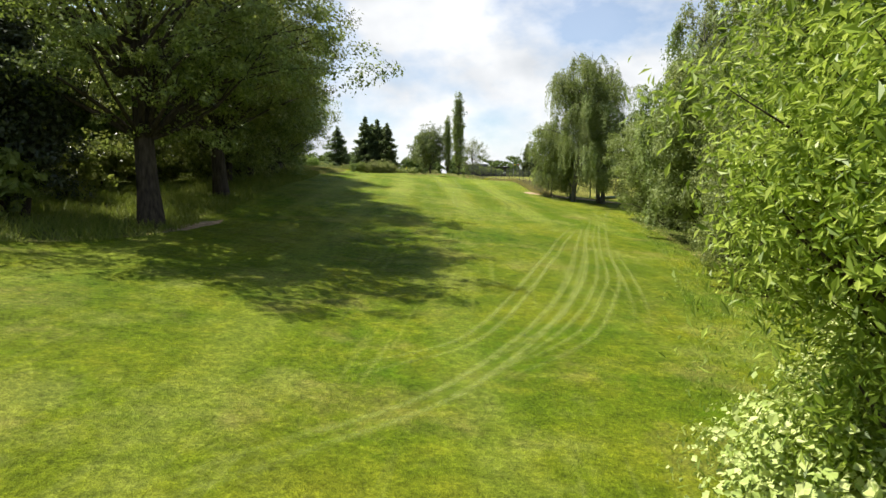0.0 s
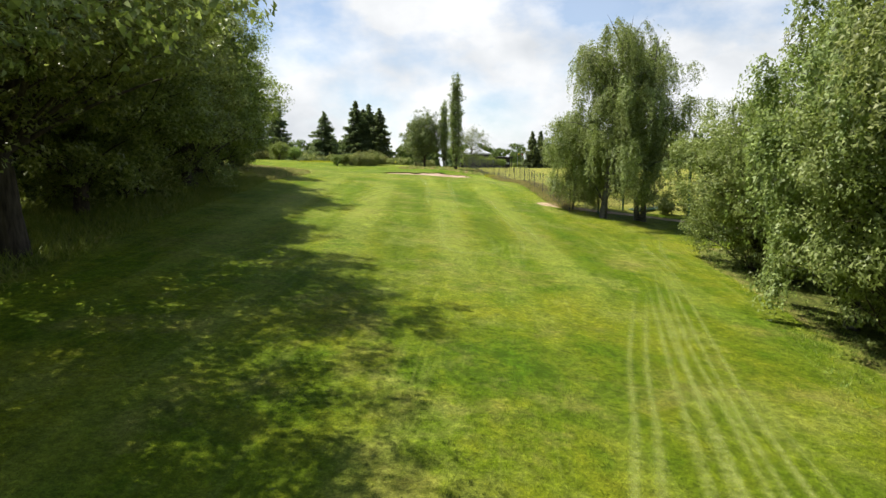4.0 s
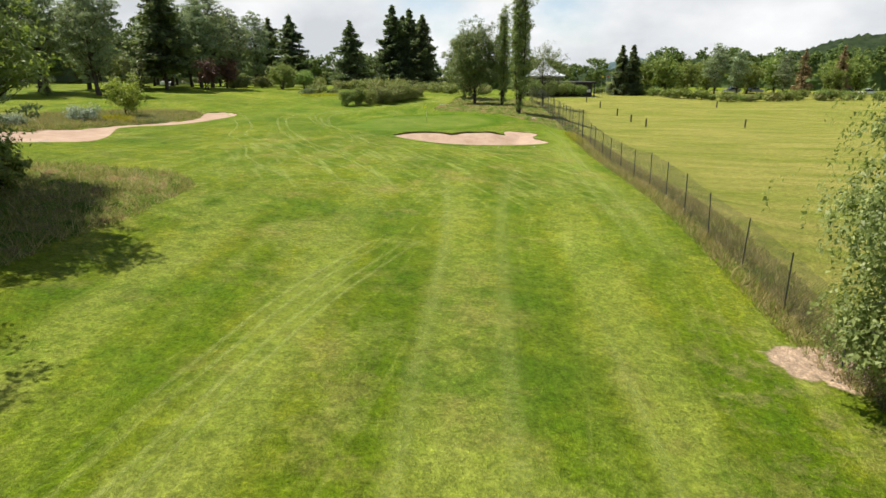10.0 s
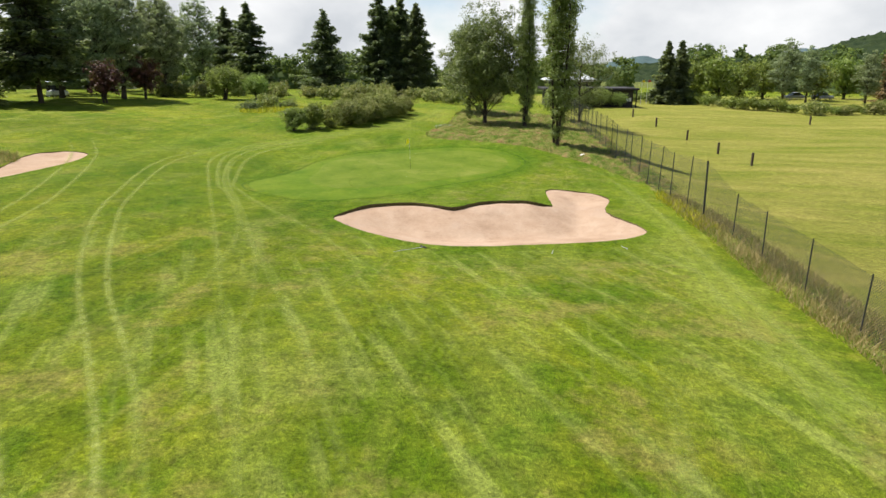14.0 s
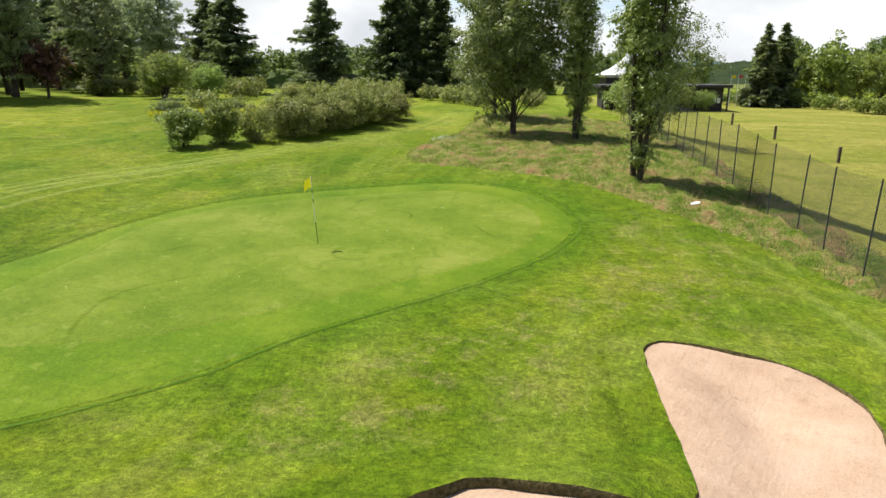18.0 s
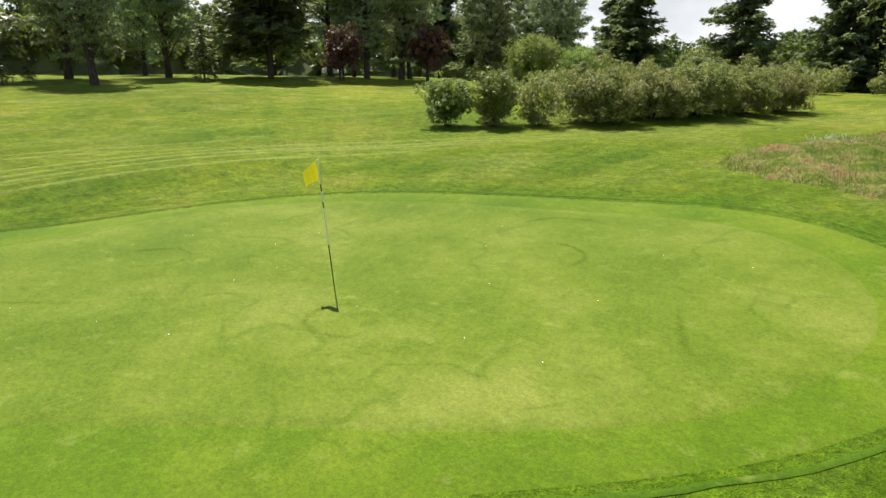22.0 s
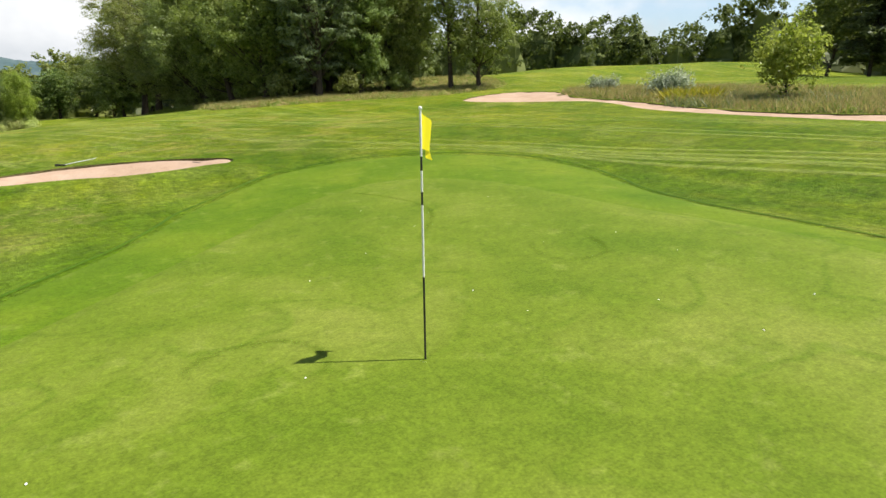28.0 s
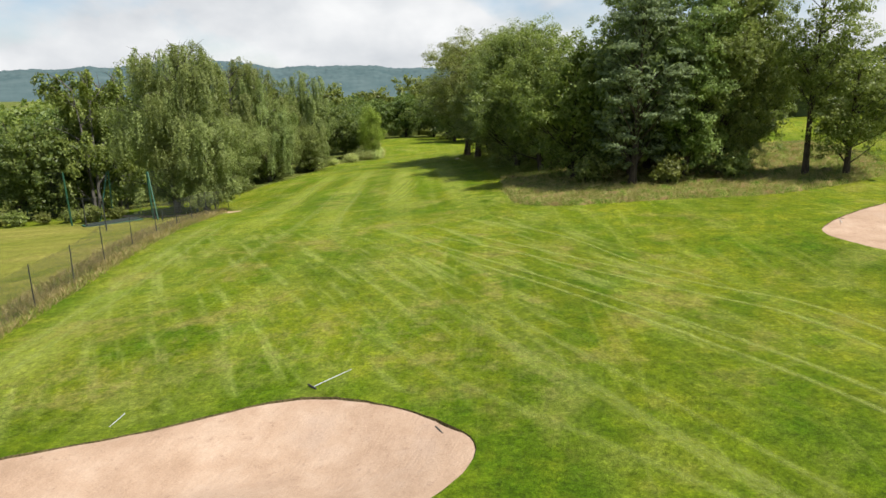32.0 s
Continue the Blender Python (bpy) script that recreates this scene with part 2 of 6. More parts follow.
def green_material(name, c0, c1, c2):
    m, n, l, b = nodes_of(name, 0.8, 0.08)
    big, mid, fine = noise_tex(n, l, 0.35, 4), noise_tex(n, l, 1.1, 6, None, 0, 0.65), noise_tex(n, l, 45, 3)
    col = ramp(n, l, big, [(0.3, c0), (0.5, c1), (0.7, c2)])
    col = mix(n, l, maths(n, l, "MULTIPLY", smooth_mask(n, l, mid, 0.5, 0.72), 0.5), col, c0)
    worm = noise_tex(n, l, 0.55, 2, None, 0, 0.4)
    ring = maths(n, l, "SUBTRACT", 1.0, smooth_mask(n, l, maths(n, l, "ABSOLUTE", maths(n, l, "SUBTRACT", worm, 0.5), 0), 0.004, 0.022))
    col = mix(n, l, maths(n, l, "MULTIPLY", ring, maths(n, l, "MULTIPLY", smooth_mask(n, l, noise_tex(n, l, 0.4, 3), 0.42, 0.58), 0.5)), col, c0)
    col = mix(n, l, maths(n, l, "MULTIPLY", smooth_mask(n, l, noise_tex(n, l, 2.4, 5, None, 0, 0.7), 0.55, 0.7), 0.35), col, (0.190, 0.215, 0.045))
    col = mix(n, l, 0.65, col, ramp(n, l, fine, [(0.3, (0.35, 0.35, 0.35)), (0.7, (0.65, 0.65, 0.65))]), "OVERLAY")
    col = mix(n, l, 0.55, col, ramp(n, l, noise_tex(n, l, 17, 4), [(0.3, (0.36, 0.36, 0.36)), (0.7, (0.64, 0.64, 0.64))]), "OVERLAY")
    col = mix(n, l, 0.55, col, ramp(n, l, noise_tex(n, l, 5, 5, None, 0, 0.7), [(0.3, (0.4, 0.4, 0.4)), (0.7, (0.6, 0.6, 0.6))]), "OVERLAY")
    l.new(col, b.inputs["Base Color"])
    bump(n, l, b, fine, 0.4, 0.012)
    return m


def plain(name, c0, c1, scale=6.0, rough=0.8, spec=0.2, bump_k=0.3, dist=0.01, metal=0.0, stretch=None):
    m, n, l, b = nodes_of(name, rough, spec)
    t = noise_tex(n, l, scale, 6, stretch)
    l.new(ramp(n, l, t, [(0.3, c0), (0.7, c1)]), b.inputs["Base Color"])
    b.inputs["Metallic"].default_value = metal
    bump(n, l, b, t, bump_k, dist)
    return m


def leaf_material(name, c0, c1, c2, gloss=0.55, trans=0.28):
    m, n, l, b = nodes_of(name, gloss, 0.28)
    rnd = n.new("ShaderNodeNewGeometry").outputs["Random Per Island"]
    col = ramp(n, l, rnd, [(0.0, c0), (0.55, c1), (1.0, c2)])
    patch = noise_tex(n, l, 0.6, 3)
    col = mix(n, l, maths(n, l, "MULTIPLY", smooth_mask(n, l, patch, 0.4, 0.7), 0.4), col, c2)
    info = n.new("ShaderNodeObjectInfo").outputs["Random"]
    hs = n.new("ShaderNodeHueSaturation")
    l.new(maths(n, l, "ADD", 0.485, maths(n, l, "MULTIPLY", info, 0.03)), hs.inputs["Hue"])
    l.new(maths(n, l, "ADD", 0.85, maths(n, l, "MULTIPLY", info, 0.3)), hs.inputs["Value"])
    l.new(col, hs.inputs["Color"])
    col = hs.outputs["Color"]
    l.new(col, b.inputs["Base Color"])
    t = n.new("ShaderNodeBsdfTranslucent")
    l.new(mix(n, l, 0.35, col, (0.22, 0.29, 0.02)), t.inputs["Color"])
    s = n.new("ShaderNodeMixShader")
    s.inputs["Fac"].default_value = trans
    l.new(b.outputs["BSDF"], s.inputs[1])
    l.new(t.outputs["BSDF"], s.inputs[2])
    l.new(s.outputs["Shader"], n["Material Output"].inputs["Surface"])
    return m


grass_material()


def heath_material():
    m, n, l, b = nodes_of("heath_turf", 0.9, 0.06)
    col = ramp(n, l, noise_tex(n, l, 0.9, 6, None, 0, 0.7), [(0.34, (0.050, 0.092, 0.008)), (0.46, (0.098, 0.134, 0.018)), (0.55, (0.175, 0.162, 0.052)), (0.64, (0.205, 0.122, 0.058)), (0.72, (0.084, 0.122, 0.016))])
    fine = noise_tex(n, l, 11, 5, None, 0, 0.8)
    col = mix(n, l, 0.9, col, ramp(n, l, fine, [(0.34, (0.16, 0.16, 0.16)), (0.66, (0.84, 0.84, 0.84))]), "OVERLAY")
    col = mix(n, l, 0.6, col, ramp(n, l, noise_tex(n, l, 45, 3), [(0.3, (0.25, 0.25, 0.25)), (0.7, (0.75, 0.75, 0.75))]), "OVERLAY")
    l.new(col, b.inputs["Base Color"])
    bump(n, l, b, fine, 1.0, 0.08)


heath_material()
green_material("green_turf", (0.066, 0.110, 0.005), (0.101, 0.141, 0.011), (0.146, 0.173, 0.026))
green_material("collar_turf", (0.054, 0.103, 0.003), (0.081, 0.130, 0.005), (0.116, 0.154, 0.010))
# darker than the collar: the shadow line of its cut edge as colour
green_material("shaded_fringe", (0.034, 0.078, 0.002), (0.050, 0.098, 0.003), (0.078, 0.120, 0.006))


def sand_material():
    m, n, l, b = nodes_of("bunker_sand", 0.95, 0.08)
    base = ramp(n, l, noise_tex(n, l, 0.7, 6, None, 0, 0.65), [(0.3, (0.300, 0.204, 0.136)), (0.5, (0.366, 0.258, 0.178)), (0.7, (0.430, 0.320, 0.232))])
    grit = noise_tex(n, l, 26, 5, None, 0, 0.8)
    foot = noise_tex(n, l, 4.5, 5, None, 0, 0.7)
    rows = noise_tex(n, l, 1.0, 4, (14.0, 1.1, 1.0), 28)
    col = mix(n, l, maths(n, l, "MULTIPLY", smooth_mask(n, l, foot, 0.56, 0.72), 0.55), base, (0.235, 0.158, 0.112))
    damp = smooth_mask(n, l, noise_tex(n, l, 0.35, 5), 0.55, 0.68)
    col = mix(n, l, maths(n, l, "MULTIPLY", damp, 0.3), col, (0.280, 0.195, 0.145))
    col = mix(n, l, 0.5, col, ramp(n, l, grit, [(0.3, (0.30, 0.30, 0.30)), (0.7, (0.66, 0.66, 0.66))]), "OVERLAY")
    col = mix(n, l, 0.10, col, ramp(n, l, rows, [(0.35, (0.36, 0.36, 0.36)), (0.65, (0.62, 0.62, 0.62))]), "OVERLAY")
    l.new(col, b.inputs["Base Color"])
    bump(n, l, b, maths(n, l, "ADD", maths(n, l, "ADD", foot, maths(n, l, "MULTIPLY", rows, 0.4)), maths(n, l, "MULTIPLY", grit, 0.4)), 0.7, 0.05)


sand_material()
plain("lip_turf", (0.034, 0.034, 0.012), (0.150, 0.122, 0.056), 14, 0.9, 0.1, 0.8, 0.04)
plain("bark_dark", (0.030, 0.024, 0.018), (0.095, 0.075, 0.055), 9, 0.9, 0.15, 0.9, 0.03, stretch=(1, 1, 0.2))
plain("bark_birch", (0.035, 0.031, 0.027), (0.170, 0.158, 0.140), 5, 0.8, 0.2, 0.5, 0.02, stretch=(1, 1, 2.5))
plain("fence_steel", (0.022, 0.024, 0.023), (0.055, 0.058, 0.055), 20, 0.6, 0.4, 0.2, 0.004)
plain("old_wood", (0.055, 0.042, 0.030), (0.130, 0.100, 0.075), 9, 0.85, 0.2, 0.5, 0.008, stretch=(1, 1, 0.15))
leaf_material("leaf_oak", (0.078, 0.1, 0.023), (0.18, 0.22, 0.05), (0.385, 0.425, 0.13), 0.38, 0.48)
leaf_material("leaf_wood", (0.074, 0.114, 0.02), (0.158, 0.212, 0.04), (0.315, 0.365, 0.09), 0.45, 0.5)
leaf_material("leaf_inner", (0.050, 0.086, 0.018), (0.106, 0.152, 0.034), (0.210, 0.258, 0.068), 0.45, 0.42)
leaf_material("leaf_birch", (0.098, 0.132, 0.032), (0.2, 0.25, 0.064), (0.385, 0.435, 0.15), 0.48, 0.46)
leaf_material("leaf_bright", (0.08, 0.14, 0.014), (0.26, 0.36, 0.04), (0.56, 0.64, 0.13), 0.4, 0.5)
leaf_material("leaf_aspen", (0.105, 0.158, 0.034), (0.215, 0.29, 0.068), (0.37, 0.44, 0.135), 0.45, 0.52)
leaf_material("leaf_bramble", (0.270, 0.340, 0.070), (0.430, 0.490, 0.140), (0.620, 0.650, 0.260))
leaf_material("leaf_poplar", (0.092, 0.128, 0.03), (0.185, 0.235, 0.058), (0.32, 0.365, 0.11), 0.45, 0.42)
leaf_material("leaf_holly", (0.022, 0.034, 0.018), (0.045, 0.060, 0.034), (0.085, 0.100, 0.060), 0.28, 0.1)
leaf_material("leaf_alder", (0.06, 0.08, 0.026), (0.125, 0.152, 0.048), (0.25, 0.275, 0.1), 0.42, 0.38)
leaf_material("leaf_olive", (0.075, 0.098, 0.032), (0.145, 0.172, 0.056), (0.25, 0.268, 0.095), 0.45, 0.4)
leaf_material("needle_dark", (0.06, 0.086, 0.04), (0.134, 0.172, 0.076), (0.255, 0.3, 0.135), 0.6, 0.45)
leaf_material("leaf_far", (0.044, 0.07, 0.018), (0.086, 0.122, 0.03), (0.16, 0.195, 0.052), 0.85, 0.3)
leaf_material("needle_pine", (0.115, 0.15, 0.08), (0.235, 0.285, 0.15), (0.41, 0.46, 0.26), 0.6, 0.52)
leaf_material("needle_rust", (0.17, 0.1, 0.05), (0.27, 0.165, 0.085), (0.35, 0.235, 0.13), 0.7, 0.2)
leaf_material("leaf_purple", (0.052, 0.021, 0.025), (0.096, 0.035, 0.038), (0.158, 0.061, 0.061), 0.5, 0.3)
leaf_material("leaf_hedge", (0.076, 0.104, 0.02), (0.18, 0.215, 0.05), (0.43, 0.4, 0.15), 0.6, 0.38)
leaf_material("leaf_pale", (0.160, 0.200, 0.110), (0.260, 0.300, 0.190), (0.480, 0.500, 0.400))
leaf_material("petal_yellow", (0.330, 0.310, 0.020), (0.520, 0.450, 0.020), (0.200, 0.260, 0.030), 0.6, 0.4)
leaf_material("blade_straw", (0.2, 0.17, 0.052), (0.34, 0.272, 0.104), (0.48, 0.372, 0.172), 0.7, 0.4)
leaf_material("blade_rust", (0.190, 0.110, 0.050), (0.300, 0.190, 0.095), (0.420, 0.300, 0.170), 0.7, 0.35)
leaf_material("blade_grey", (0.090, 0.115, 0.050), (0.150, 0.180, 0.080), (0.220, 0.250, 0.130), 0.6, 0.3)
leaf_material("blade_heath", (0.062, 0.105, 0.014), (0.120, 0.172, 0.026), (0.240, 0.262, 0.064), 0.6, 0.4)
leaf_material("blade_turf", (0.058, 0.118, 0.006), (0.105, 0.168, 0.012), (0.180, 0.228, 0.032), 0.6, 0.35)
leaf_material("blade_green", (0.100, 0.170, 0.018), (0.190, 0.265, 0.036), (0.330, 0.370, 0.085), 0.6, 0.4)

# ---------------------------------------------------------------- helpers of the place


def part(name, data, material, parent=None, label=""):
    """Links a bmesh or a mesh as one mesh object under its thing."""
    if isinstance(data, bmesh.types.BMesh):
        me = bpy.data.meshes.new(name)
        data.to_mesh(me)
        data.free()
    else:
        me = data
    if not me.materials:
        me.materials.append(MATS[material])
    ob = new(name, me)
    ob.parent = parent
    if label:
        ob["label"] = label
    return ob


def thing(name, m, label, category, group="", kind=""):
    e = new(name)
    e.empty_display_size = 0.2
    e.matrix_basis = m
    return tagged(e, label, category, group, kind)


def mesh_from(name, verts, faces, smooth=True):
    me = bpy.data.meshes.new(name)
    verts = np.asarray(verts, np.float32).reshape(-1, 3)
    faces = np.asarray(faces, np.int32)
    k = faces.shape[1]
    me.vertices.add(len(verts))
    me.vertices.foreach_set("co", verts.ravel())
    me.loops.add(faces.size)
    me.loops.foreach_set("vertex_index", faces.ravel())
    me.polygons.add(len(faces))
    me.polygons.foreach_set("loop_start", np.arange(0, faces.size, k, dtype=np.int32))
    me.polygons.foreach_set("use_smooth", np.full(len(faces), smooth))
    me.update(calc_edges=True)
    me.validate()
    return me


def curve_loop(points, step=0.3):
    """A smooth closed line through the given corners."""
    p = np.array(points, float)
    out = []
    for i in range(len(p)):
        a, b, c, d = p[i - 1], p[i], p[(i + 1) % len(p)], p[(i + 2) % len(p)]
        for u in np.linspace(0, 1, max(2, int(np.linalg.norm(c - b) / step)), endpoint=False):
            out.append(0.5 * (2 * b + (c - a) * u + (2 * a - 5 * b + 4 * c - d) * u * u + (3 * b - a - 3 * c + d) * u**3))
    return np.array(out)


def inside(loop, x, y):
    """How far inside a closed line (negative: outside), for arrays of places."""
    x, y = np.asarray(x, float), np.asarray(y, float)
    a, b = loop, np.roll(loop, -1, 0)
    odd = np.zeros(x.shape, bool)
    d = np.full(x.shape, 1e9)
    for (ax, ay), (bx, by) in zip(a, b):
        if by != ay:
            odd ^= ((ay > y) != (by > y)) & (x < (bx - ax) * (y - ay) / (by - ay) + ax)
        ex, ey = bx - ax, by - ay
        u = np.clip(((x - ax) * ex + (y - ay) * ey) / (ex * ex + ey * ey + 1e-12), 0, 1)
        d = np.minimum(d, np.hypot(x - ax - u * ex, y - ay - u * ey))
    return np.where(odd, d, -d)


def step(lo, hi, v):
    u = np.clip((v - lo) / (hi - lo), 0, 1)
    return u * u * (3 - 2 * u)


# ---------------------------------------------------------------- the lie of the land
KY = np.array([-260, -140, -105, -85, -60, -40, -20, 0, 25, 100, 240.0])
MIDDLE = np.array([-9, -5.3, -4.35, -2.3, -1.2, -0.1, -0.03, -0.03, 1.0, 1.2, 1.0])
EAST = np.array([-0.05, -0.065, -0.06, -0.13, -0.095, -0.06, -0.05, -0.03, -0.045, -0.03, -0.02])
WEST = np.array([0.05, 0.06, 0.14, 0.06, 0.12, 0.06, 0.06, 0.065, 0.05, 0.03, 0.02])


def along(values, y):
    y = np.clip(y, KY[0], KY[-1])
    i = np.clip(np.searchsorted(KY, y, side="right") - 1, 0, len(KY) - 2)
    slope = np.gradient(values, KY)
    h = KY[i + 1] - KY[i]
    u = (y - KY[i]) / h
    return ((2 * u**3 - 3 * u * u + 1) * values[i] + (u**3 - 2 * u * u + u) * h * slope[i]
            + (3 * u * u - 2 * u**3) * values[i + 1] + (u**3 - u * u) * h * slope[i + 1])


GREEN = curve_loop([(7.1, 4.4), (6.6, 1.2), (5.0, -1.1), (3.0, -3.1), (0.8, -5.4), (-1.5, -7.6), (-4.0, -8.5), (-5.6, -6.8), (-5.9, -3.2), (-6.1, 0.6),
                    (-4.1, 4.2), (-0.5, 7.0), (3.0, 8.3), (5.8, 7.1)])
COLLAR = curve_loop([(8.2, 4.4), (7.4, 1.0), (5.3, -2.2), (3.2, -4.7), (1.7, -6.5), (0.2, -8.9), (-2.6, -11.6), (-5.3, -12.0), (-8.0, -10.0), (-8.8, -7.0),
                     (-7.4, -3.0), (-6.8, 1.0), (-4.7, 4.9), (-0.9, 8.2), (3.1, 9.8), (6.6, 8.2)])
BUNKER = curve_loop([(-2.0, -15.3), (-1.0, -13.2), (0.2, -12.5), (1.3, -12.2), (2.4, -12.5), (3.4, -12.7), (4.4, -12.0), (5.5, -11.0), (6.6, -11.0), (7.6, -11.1), (8.4, -10.7), (8.6, -9.4), (8.6, -7.5), (8.9, -5.4), (11.0, -5.8),
                     (12.1, -7.4), (11.3, -10.8), (12.3, -13.6), (12.2, -15.0), (10.4, -16.2), (7.0, -17.2), (3.0, -18.4), (0.2, -17.5)])
WEST_BUNKER = curve_loop([(-23.2, -1.6), (-21.6, -2.0), (-20.7, -5.0), (-20.8, -9.5), (-21.2, -14.0), (-22.0, -17.2), (-23.2, -19.6), (-23.7, -22.5), (-22.4, -25.8), (-21.3, -28.8), (-21.4, -31.7), (-25.4, -34.8),
                          (-29.2, -36.4), (-29.6, -32.5), (-27.6, -28.5), (-25.4, -25.5), (-24.9, -22.5), (-24.6, -19.5), (-23.8, -16.0), (-23.0, -12.0), (-23.2, -8.0), (-24.2, -5.2), (-24.4, -3.0)])
ISLAND = curve_loop([(-24.7, -4.6), (-23.5, -8.5), (-23.4, -12.0), (-24.2, -16.0), (-25.0, -20.0), (-25.3, -23.0), (-26.1, -26.0), (-28.0, -29.0), (-32.0, -30.0), (-35.0, -22.0), (-32.0, -10.0), (-28.0, -5.0)])
HEATH = curve_loop([(0.0, 15.8), (4.0, 12.9), (8.0, 10.3), (10.8, 7.2), (13.4, 3.4), (15.4, -2.0), (17.4, -2.0), (17.2, 20.0), (17.0, 42.0), (4.0, 44.0), (1.5, 26.0)])
TONGUE = curve_loop([(-8.0, -46.0), (-8.6, -43.2), (-11.5, -41.6), (-18.0, -41.5), (-26.0, -41.8), (-36.0, -46.5), (-36.0, -60.0), (-12.0, -60.0), (-8.6, -53.0)])


def land(x, y):
    """Height of the ground without bunkers."""
    x, y = np.asarray(x, float), np.asarray(y, float)
    e, w = 45 * np.tanh(np.maximum(x, 0) / 45), 60 * np.tanh(np.maximum(-x, 0) / 60)
    z = along(MIDDLE, y) + along(EAST, y) * e + along(WEST, y) * w
    z = z - 0.95 * step(16, 23, x) * step(-55, -30, y) * (1 - step(22, 58, y)) + 0.55 * step(16, 30, x) * step(20, 58, y)
    z = z - 0.15 * np.exp(-(((x + 22) / 6) ** 2)) * step(-36, -26, y) * (1 - step(2, 12, y))
    z = z + 0.55 * np.exp(-(((x - 10) / 7) ** 2 + ((y - 14) / 9) ** 2))
    # hollow between the green and the bank west of it
    z = z - 0.30 * np.exp(-(((x + 8.8) / 2.2) ** 2)) * step(-12, -4, y) * (1 - step(6, 13, y))
    # low berm along the bunker's green side
    u = np.clip((x + 1.2) / 9.2, 0, 1)
    z = z - 0.22 * np.exp(-(((x - 7.2) / 5.8) ** 2 + ((y + 18.6) / 3.6) ** 2))
    z = z + 0.45 * np.exp(-(((x + 44) / 16) ** 2 + ((y - 20) / 24) ** 2))
    tall = 0.20 + 0.03 * np.clip(x, 0, 7)
    z = z + tall * np.exp(-(((y + 12.4 - 1.5 * u * u) / 1.25) ** 2)) * step(-3.2, -1.0, x) * (1 - step(7.0, 9.4, x))
    z = z + 0.16 * np.sin(x * 0.21 + 1.0) * np.sin(y * 0.17) * step(12, 30, np.hypot(x, y))
    far = step(260, 900, np.hypot(x, y - 0))
    return z * (1 - far) + far * -14.0


def land1(x, y):
    return float(land(np.array([x]), np.array([y]))[0])


ROUGH_EAST = curve_loop([(8.6, 4.4), (7.8, 1.0), (5.8, -2.2), (3.6, -4.9), (2.2, -6.7), (0.8, -9.2), (1.0, -11.4), (3.0, -11.8), (5.0, -10.6), (7.0, -10.4), (8.0, -10.0), (8.2, -7.5), (8.6, -5.0), (11.2, -5.4), (13.0, -3.0), (13.6, 2.0), (11.0, 6.6)])
ROUGH_SOUTH = curve_loop([(-3.0, -13.5), (-2.4, -16.5), (0.0, -18.2), (3.0, -18.8), (7.0, -18.2), (11.0, -17.0), (13.0, -14.0), (14.6, -16.0), (13.0, -23.0), (6.0, -27.0), (-3.0, -25.0), (-7.0, -18.0)])
SHADE_WOOD = curve_loop([(-24.0, -140.0), (-19.0, -119.0), (-13.6, -109.0), (-9.8, -104.5), (-9.8, -80.0), (-11.0, -58.0), (-24.0, -49.0), (-34.0, -52.0), (-44.0, -80.0), (-44.0, -150.0), (-30.0, -190.0), (-12.0, -190.0)], 2.0)
EAST_WOOD = curve_loop([(4.6, -131.0), (5.4, -123.5), (12.2, -115.0), (15.2, -105.0), (17.0, -95.0), (18.6, -85.0), (20.5, -76.0), (27.0, -72.0), (60.0, -70.0), (60.0, -190.0), (14.0, -190.0), (6.0, -150.0)], 2.0)


def graded(lo, hi, fine_lo, fine_hi, fine, grow=1.16):
    """Grid lines, close together between fine_lo and fine_hi and ever wider outside."""
    mid = list(np.arange(fine_lo, fine_hi + 1e-6, fine))
    a, s = [fine_lo], fine
    while a[-1] > lo:
        s *= grow
        a.append(a[-1] - s)
    b, s = [fine_hi], fine
    while b[-1] < hi:
        s *= grow
        b.append(b[-1] + s)
    return np.array(a[1:][::-1] + mid + b[1:])


def lushness(x, y):
    """How dark and thick the turf grows: round the collar, the sand and the green."""
    d_col, near_sand = -inside(COLLAR, x, y), -np.maximum(inside(BUNKER, x, y), -9)
    a = np.maximum(step(2.4, 0.2, d_col) * (0.45 + 0.55 * step(-3, 3, x + 0.6 * y + 4)), 0.5 * step(1.8, 0.3, near_sand))
    return np.maximum(a, 0.42 * step(30, 12, np.hypot(x + 2, y - 5)))


